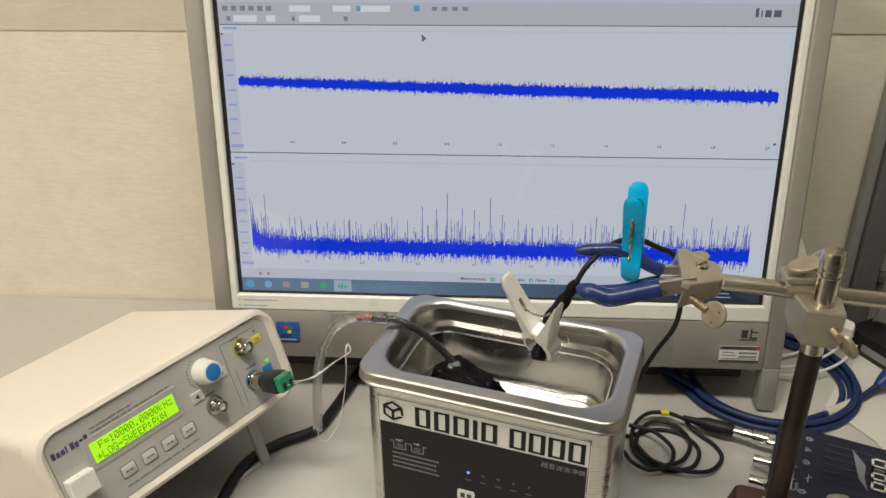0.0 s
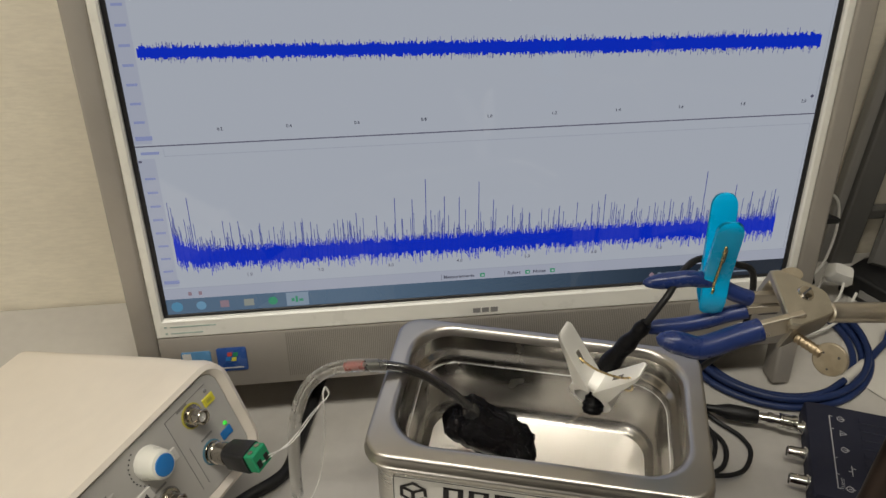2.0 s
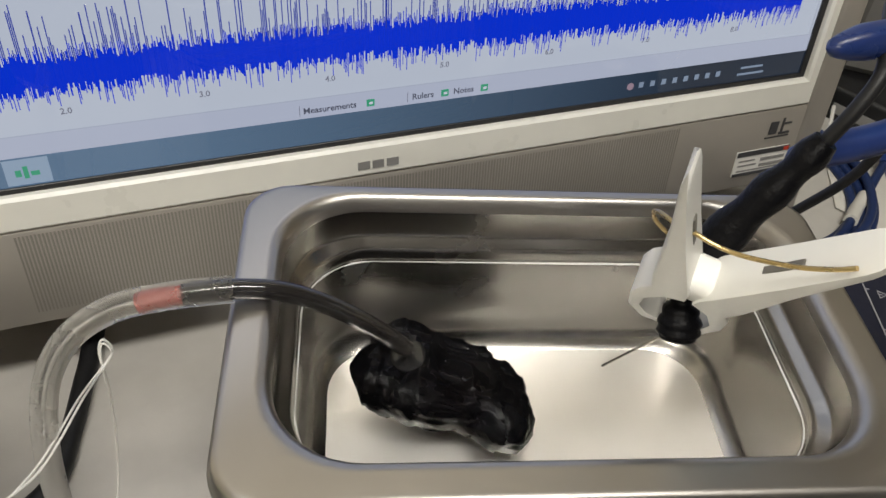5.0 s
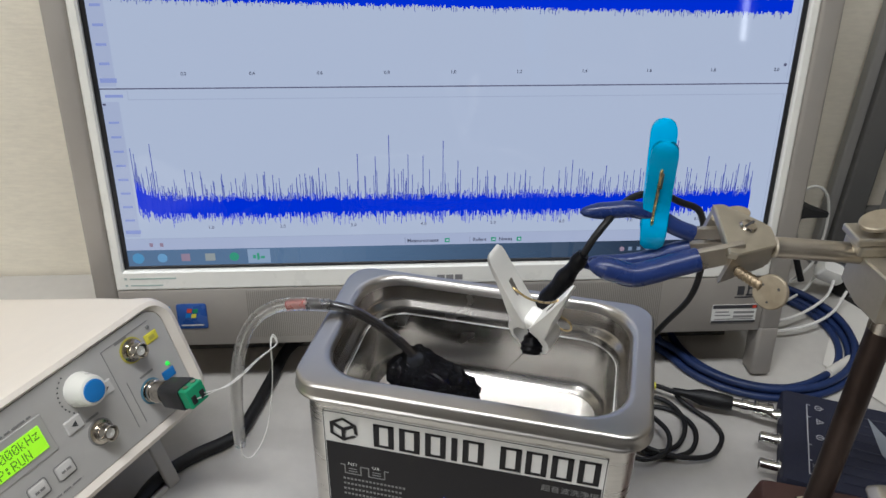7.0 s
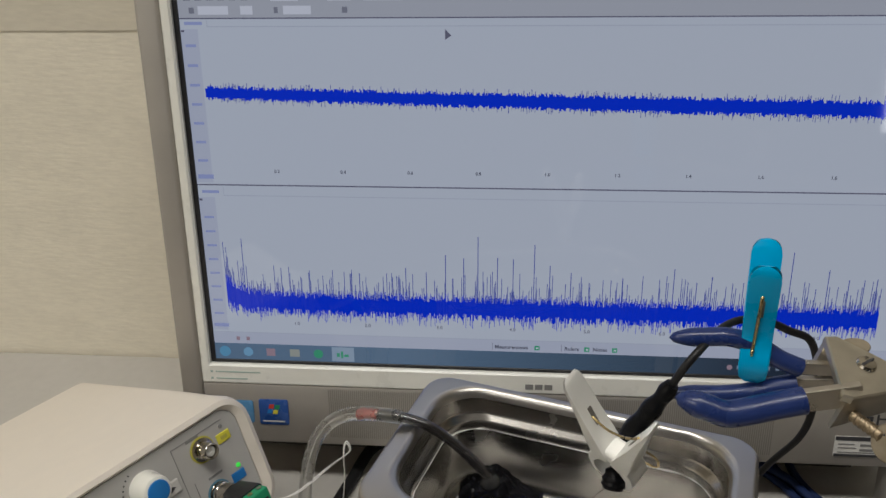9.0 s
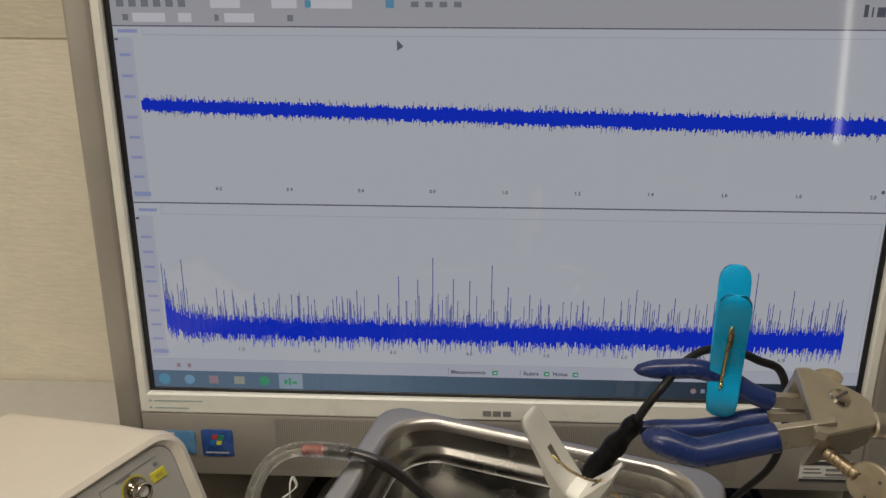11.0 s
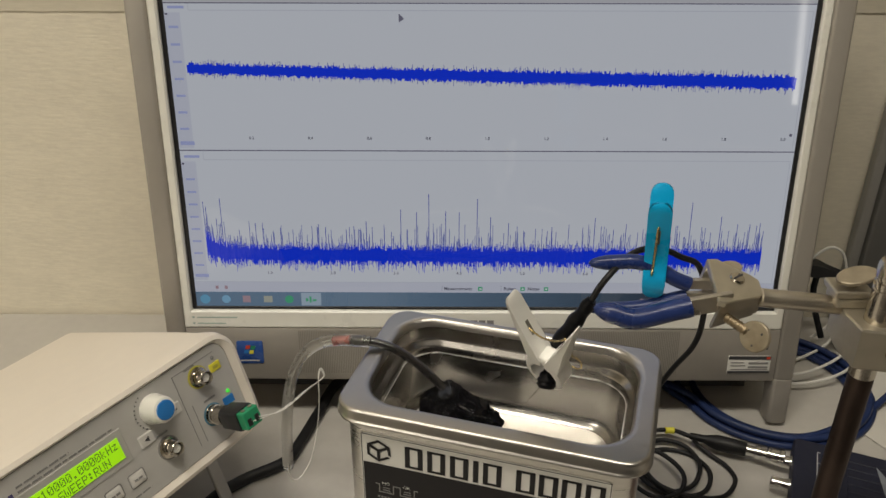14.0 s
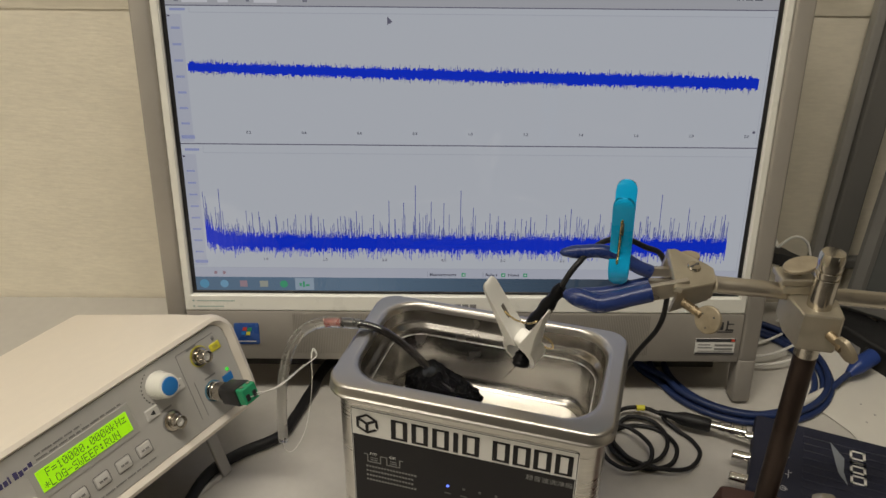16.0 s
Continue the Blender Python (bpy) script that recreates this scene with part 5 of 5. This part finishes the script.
for px, py, r in ((0.0035, 0.0030, 0.0007), (-0.0040, 0.0022, 0.0005), (0.0006, -0.0050, 0.0006)):
    part("dent", turned([(r, 0.0014), (r * 0.8, 0.0016)], 10, face @ Matrix.Translation((px, py, 0))), PRINT, wing)
part("upper_grip", moved(loft([[(0.0082 * math.cos(a) * k, 0.0050 * math.sin(a) * k, z) for a in (2 * math.pi * i / 28 for i in range(28))] for z, k in ((-0.0026, 0.94), (-0.0021, 1), (-0.0006, 1), (-0.0001, 0.94))]), cb @ Matrix.Translation((0.0045, 0.0225, 0)) @ pose(0, 0, 0, 0, 0, 20)), GRIP, clamp, "worn oval grip", smooth=35)
part("upper_screw", turned([(0.003, -0.010), (0.003, -0.0022)], 14, cb @ Matrix.Translation((0.0040, 0.0165, 0))), NICKEL, clamp)

# ---------------------------------------------------------------- the USB oscilloscope
sa = Vector((0.2585, -0.0540, 0)), Vector((0.2215, -0.1430, 0))
sy = (sa[0] - sa[1]).normalized()
sx_ = Vector((sy.y, -sy.x, 0))
scope = thing("usb_oscilloscope", axes_pose((sa[0] + sa[1]) / 2, sx_, sy), "flat navy blue USB oscilloscope with ribbed lid and bayonet sockets", "oscilloscope")
part("case", loft([rrect(0.0702, 0.0475, 0.003, 0.0012, 0.0712, 0, 4), rrect(0.0712, 0.0485, 0.003, 0.0025, 0.0712, 0, 4), rrect(0.0712, 0.0485, 0.003, 0.0165, 0.0712, 0, 4), rrect(0.0700, 0.0473, 0.003, 0.0185, 0.0712, 0, 4)]), PICOB, scope, smooth=35)
for i in range(9):
    y = -0.036 + i * 0.009
    part("rib", box(0.040, 0.136, y - 0.0028, y + 0.0028, 0.0182, 0.0194, 0.0005, 1), PICOB, scope)
for x in (0.012, 0.13):
    for y in (-0.04, 0.04):
        part("foot", turned([(0.004, 0), (0.004, 0.0013)], 12, pose(x, y, 0)), RUBBER, scope)
for k, y in enumerate((0.0275, 0.0, -0.0275)):
    m = pose(0.0, y - 0.004, 0.0105) @ pose(0, 0, 0, 0, -90)
    j = part("bnc_socket", turned([(0.0062, -0.0005), (0.0062, 0.0012), (0.0049, 0.0016), (0.0048, 0.0135), (0.0044, 0.014), (0.0037, 0.014), (0.0036, 0.006)], 24, m), CHROME, scope, "chrome bayonet socket", smooth=35)
    part("core", turned([(0.0026, 0.0055), (0.0026, 0.0105), (0.0008, 0.0107)], 14, m), LABELW, j)
LP = mat("pale_print", (0.42, 0.42, 0.44), 0.6, vary=0.1)


def loop_mark(x, y, r, seg, w=0.0006, turn=0.0):
    """A flat printed outline of seg sides."""
    def circle(rr, z):
        return [(rr * math.cos(2 * math.pi * i / seg), rr * math.sin(2 * math.pi * i / seg), z) for i in range(seg)]
    return moved(loft([circle(r, 0), circle(r, 0.0002), circle(r - w, 0.0002), circle(r - w, 0)], loop=True), pose(x, y, 0.0186, 0, 0, turn))


for y in (0.034, 0.0015, -0.0365):
    sym = part("port_symbol", loop_mark(0.0265, y, 0.0027, 18), LP, scope)
    part("stroke", box(0.0255, 0.0302, y - 0.0003, y + 0.0003, 0.0186, 0.0188), LP, sym)
sym = part("port_symbol", loop_mark(0.0265, 0.0185, 0.0036, 3, 0.0009, 0), LP, scope)
part("stroke", box(0.0250, 0.0272, 0.0182, 0.0188, 0.0186, 0.0188), LP, sym)
sym = part("port_symbol", box(0.0295, 0.0302, -0.0235, -0.0135, 0.0186, 0.0188), LP, scope)
for y, x1 in ((-0.0165, 0.0325), (-0.0195, 0.0272)):
    part("stroke", box(min(0.0302, x1), max(0.0302, x1), y - 0.0003, y + 0.0003, 0.0189, 0.0191), LP, sym)
letters("port_text", "AWG", 0.0042, Matrix.Translation((0.0205, -0.0275, 0.0188)) @ pose(0, 0, 0, 0, 0, -90), LP, scope)
for y in (0.022, -0.008, -0.024):
    part("port_tick", box(0.0187, 0.0205, y - 0.0003, y + 0.0003, 0.0186, 0.0188), LP, scope)
part("port_line", moved(quads([(0.0178, 0.0186, -0.038, 0.036), (0.0178, 0.0205, 0.0352, 0.036), (0.0178, 0.0205, -0.038, -0.0372)], 0), pose(0, 0, 0.01865) @ pose(0, 0, 0, -90)), LP, scope)
# the maker's mark as plain shapes: a swoosh and four blocks, turned along the lid
MK = pose(0.0705, 0.004, 0.0197) @ Matrix.Diagonal((1.6, 1.6, 1, 1))
for y0, y1 in ((0.0165, 0.0095), (0.0080, 0.0065), (0.0050, -0.001), (-0.0025, -0.0090)):
    block = bmesh.new()
    for a, b, c, d in ((0.0035, 0.0048, y0, y1), (0.0098, 0.0112, y0, y1), (0.0035, 0.0112, y0, y0 - 0.0013), (0.0035, 0.0112, y1 + 0.0013, y1)):
        block.faces.new([block.verts.new((p, q, 0)) for p, q in ((a, c), (b, c), (b, d), (a, d))])
    part("maker_block", moved(block, MK), LABELW, scope, "pale printed maker's shape")
sw = bmesh.new()
sw.faces.new([sw.verts.new((p, q, 0)) for p, q in ((-0.006, 0.019), (0.001, 0.008), (0.0005, -0.002), (0.0025, -0.012), (-0.002, -0.004), (-0.0035, 0.004))])
part("maker_swoosh", moved(sw, MK), mat("grey_swoosh", (0.22, 0.24, 0.27), 0.5), scope)

# ---------------------------------------------------------------- cables on the desk
cord = thing("mains_cable", pose(0, 0, 0), "thick black power cord lying across the desk", "cable")
part("cord", sweep([(-0.235, -0.27, 0.0048), (-0.226, -0.2, 0.0048), (-0.2215, -0.145, 0.0048), (-0.2125, -0.114, 0.0048), (-0.192, -0.092, 0.0048), (-0.1635, -0.072, 0.0048), (-0.1535, -0.046, 0.0048), (-0.1445, -0.012, 0.0048), (-0.130, 0.036, 0.0048), (-0.09, 0.055, 0.0048), (-0.02, 0.06, 0.0048), (0.06, 0.06, 0.0048)], 0.0048, 12), RUBBER, cord, smooth=60)

for k, (r0, dz) in enumerate(((0.0, 0.0034), (0.0085, 0.0036), (0.017, 0.0036), (0.0125, 0.0098))):
    cab = thing("network_cable", pose(0, 0, 0), "coiled dark blue network cable lying on the desk", "cable", "blue cables")
    cx_, cy_ = 0.272, 0.033
    pts_ = []
    for i in range(22):
        a = radians(-250 + i * 17.5)
        ra, rb = 0.072 + r0 * 0.9, 0.070 + r0 * 0.75
        pts_.append((cx_ + ra * math.cos(a) - 0.006 * k * (a < -3), cy_ + rb * math.sin(a), dz))
    part("cable", sweep(pts_, 0.0031, 10, 5), BLUEC, cab, smooth=60)
lead2 = thing("network_cable", pose(0, 0, 0), "dark blue network cable with a white label sleeve", "cable", "blue cables")
part("cable", sweep([(0.262, -0.046, 0.0098), (0.285, -0.041, 0.0098), (0.306, -0.030, 0.008), (0.326, -0.0165, 0.0045), (0.347, -0.004, 0.005), (0.362, 0.006, 0.009), (0.374, 0.013, 0.014), (0.386, 0.020, 0.0187)], 0.0031, 10), BLUEC, lead2, smooth=60)
part("label_sleeve", sweep([(0.3115, -0.0265, 0.0072), (0.326, -0.0165, 0.0049), (0.3425, -0.0065, 0.0046)], 0.0046, 12), PAPER, lead2, "white label sleeve", smooth=60)
part("boot", sweep([(0.371, 0.011, 0.0130), (0.379, 0.0162, 0.0160), (0.388, 0.0212, 0.0190), (0.400, 0.0275, 0.0220)], 0.006, 12, radius=lambda u: 0.0038 + 0.0044 * min(u * 2.2, 1.0)), mat("blue_boot", (0.02, 0.05, 0.22), 0.4, vary=0.1), lead2, "blue connector boot", smooth=60)
whites = ([(0.262, 0.055, 0.004), (0.295, 0.04, 0.012), (0.325, 0.048, 0.016), (0.352, 0.066, 0.02), (0.368, 0.088, 0.03)], [(0.258, 0.048, 0.003), (0.29, 0.03, 0.009), (0.322, 0.033, 0.012), (0.35, 0.048, 0.014), (0.372, 0.07, 0.02)], [(0.268, 0.062, 0.003), (0.31, 0.072, 0.006), (0.342, 0.088, 0.01), (0.362, 0.108, 0.015)], [(0.312, 0.118, 0.07), (0.322, 0.112, 0.096), (0.337, 0.112, 0.108), (0.352, 0.112, 0.098), (0.360, 0.112, 0.066), (0.353, 0.105, 0.03), (0.333, 0.10, 0.012)])
for w in whites:
    c = thing("white_cable", pose(0, 0, 0), "thin white cable beside the computer", "cable", "white cables")
    part("cable", sweep(w, 0.0014, 8), WIREW, c, smooth=60)
wp = thing("white_plug", pose(0.362, 0.088, 0.030, 20, 15, -20), "white plastic connector on the white cables", "connector")
part("body", loft([rrect(0.012, 0.008, 0.004, -0.006, seg=4), rrect(0.013, 0.009, 0.004, 0, seg=4), rrect(0.009, 0.006, 0.003, 0.008, seg=4)]), WIREW, wp, smooth=40)
adp = thing("power_adapter", pose(0.414, 0.062, 0.0, 0, 0, -62), "black oblong power adapter lying on the desk", "power adapter")
part("body", box(-0.052, 0.052, -0.020, 0.020, 0.0, 0.028, 0.004, 3), RUBBER, adp, smooth=40)
part("rating_bar", quads([(-0.03, 0.005, 0.008, 0.016)], -0.0206, 0.0008), PRINTG, adp)
bp = thing("mains_plug", pose(0.331, 0.104, 0.0875, 0, 8, -10), "black mains plug on the wall beside the computer", "plug")
part("body", loft([[(x, y, z) for y, z in ((-w, -h), (w, -h), (w, h), (-w, h))] for x, w, h in ((-0.02, 0.0075, 0.0062), (-0.006, 0.0075, 0.0065), (0.002, 0.0055, 0.0045), (0.020, 0.0020, 0.0020))]), BLACKP, bp, smooth=40)
part("cord", sweep([(-0.002, 0.004, -0.008), (0.0, 0.003, -0.025), (0.008, 0.0, -0.045), (0.02, -0.01, -0.068)], 0.003, 8), RUBBER, bp, smooth=60)
part("socket_box", box(-0.026, -0.010, 0.0072, 0.0555, -0.009, 0.009, 0.003), WHITEP, bp, "white outlet block on the wall")

sheet = thing("paper_sheet", pose(0, 0, 0.0012), "white paper sheet lying on the desk under the cables", "paper")
pb = bmesh.new()
sh_pts = [(0.318, -0.008), (0.346, -0.058), (0.36, -0.16), (0.62, -0.1), (0.60, 0.10), (0.40, 0.12)]
join(pb, loft([[(x, y, z) for x, y in sh_pts] for z in (0.0, 0.0005)]))
part("sheet", pb, PAPER, sheet)
for x, y in ((0.372, -0.02), (0.378, -0.035), (0.392, -0.03), (0.366, -0.045)):
    part("ink_spot", turned([(0.0010, 0.0005), (0.0007, 0.0007)], 10, pose(x, y, 0)), PRINTG, sheet)

# ---------------------------------------------------------------- behind, at the side
post = thing("grey_post", pose(0.402, 0.147, 0), "dark grey upright steel post by the wall", "post")
part("shaft", box(-0.0150, 0.0100, -0.008, 0.010, 0.0, 0.66, 0.002), POSTM, post)
# the post's lit left face, put in as a strip of lighter grey
part("lit_side_strip", box(-0.0260, -0.0153, -0.002, 0.010, 0.0, 0.66, 0.002), BACKM, post)
part("cross_bar", box(0.0103, 0.30, -0.001, 0.010, 0.050, 0.062, 0.002), POSTM, post)
wb = thing("wall_box", pose(0.540, 0.139, 0.29), "off-white box fixed to the wall beside the post", "box")
part("body", loft([rrect(0.10, 0.012, 0.006, -0.105, 0, 0.004, 4), rrect(0.113, 0.0175, 0.008, -0.075, 0, 0, 4), rrect(0.113, 0.0175, 0.008, 0.14, 0, 0, 4)]), BTN, wb, smooth=35)
lap = thing("standing_screen", axes_pose((0.50, 0.03, 0.0), (0.80, -0.60, 0), (0.6, 0.8, 0)), "grey-framed flat screen standing on the desk, switched off", "screen")
LT = pose(0, 0, 0.028, -12)
part("frame", moved(frame_mesh((-0.125, 0.16, 0.0, 0.21), (-0.108, 0.145, 0.022, 0.195), -0.006, 0.012, 0.004), LT), POSTM, lap, "rounded grey frame", smooth=40)
part("panel", moved(box(-0.108, 0.145, 0.0, 0.004, 0.022, 0.195), LT), DARKGL, lap, "dark dull panel")
part("back", moved(box(-0.122, 0.157, 0.0125, 0.03, 0.003, 0.207, 0.004), LT), BACKM, lap)
part("foot", box(-0.09, 0.13, -0.05, 0.07, 0.0, 0.0275, 0.006), BLACKP, lap)
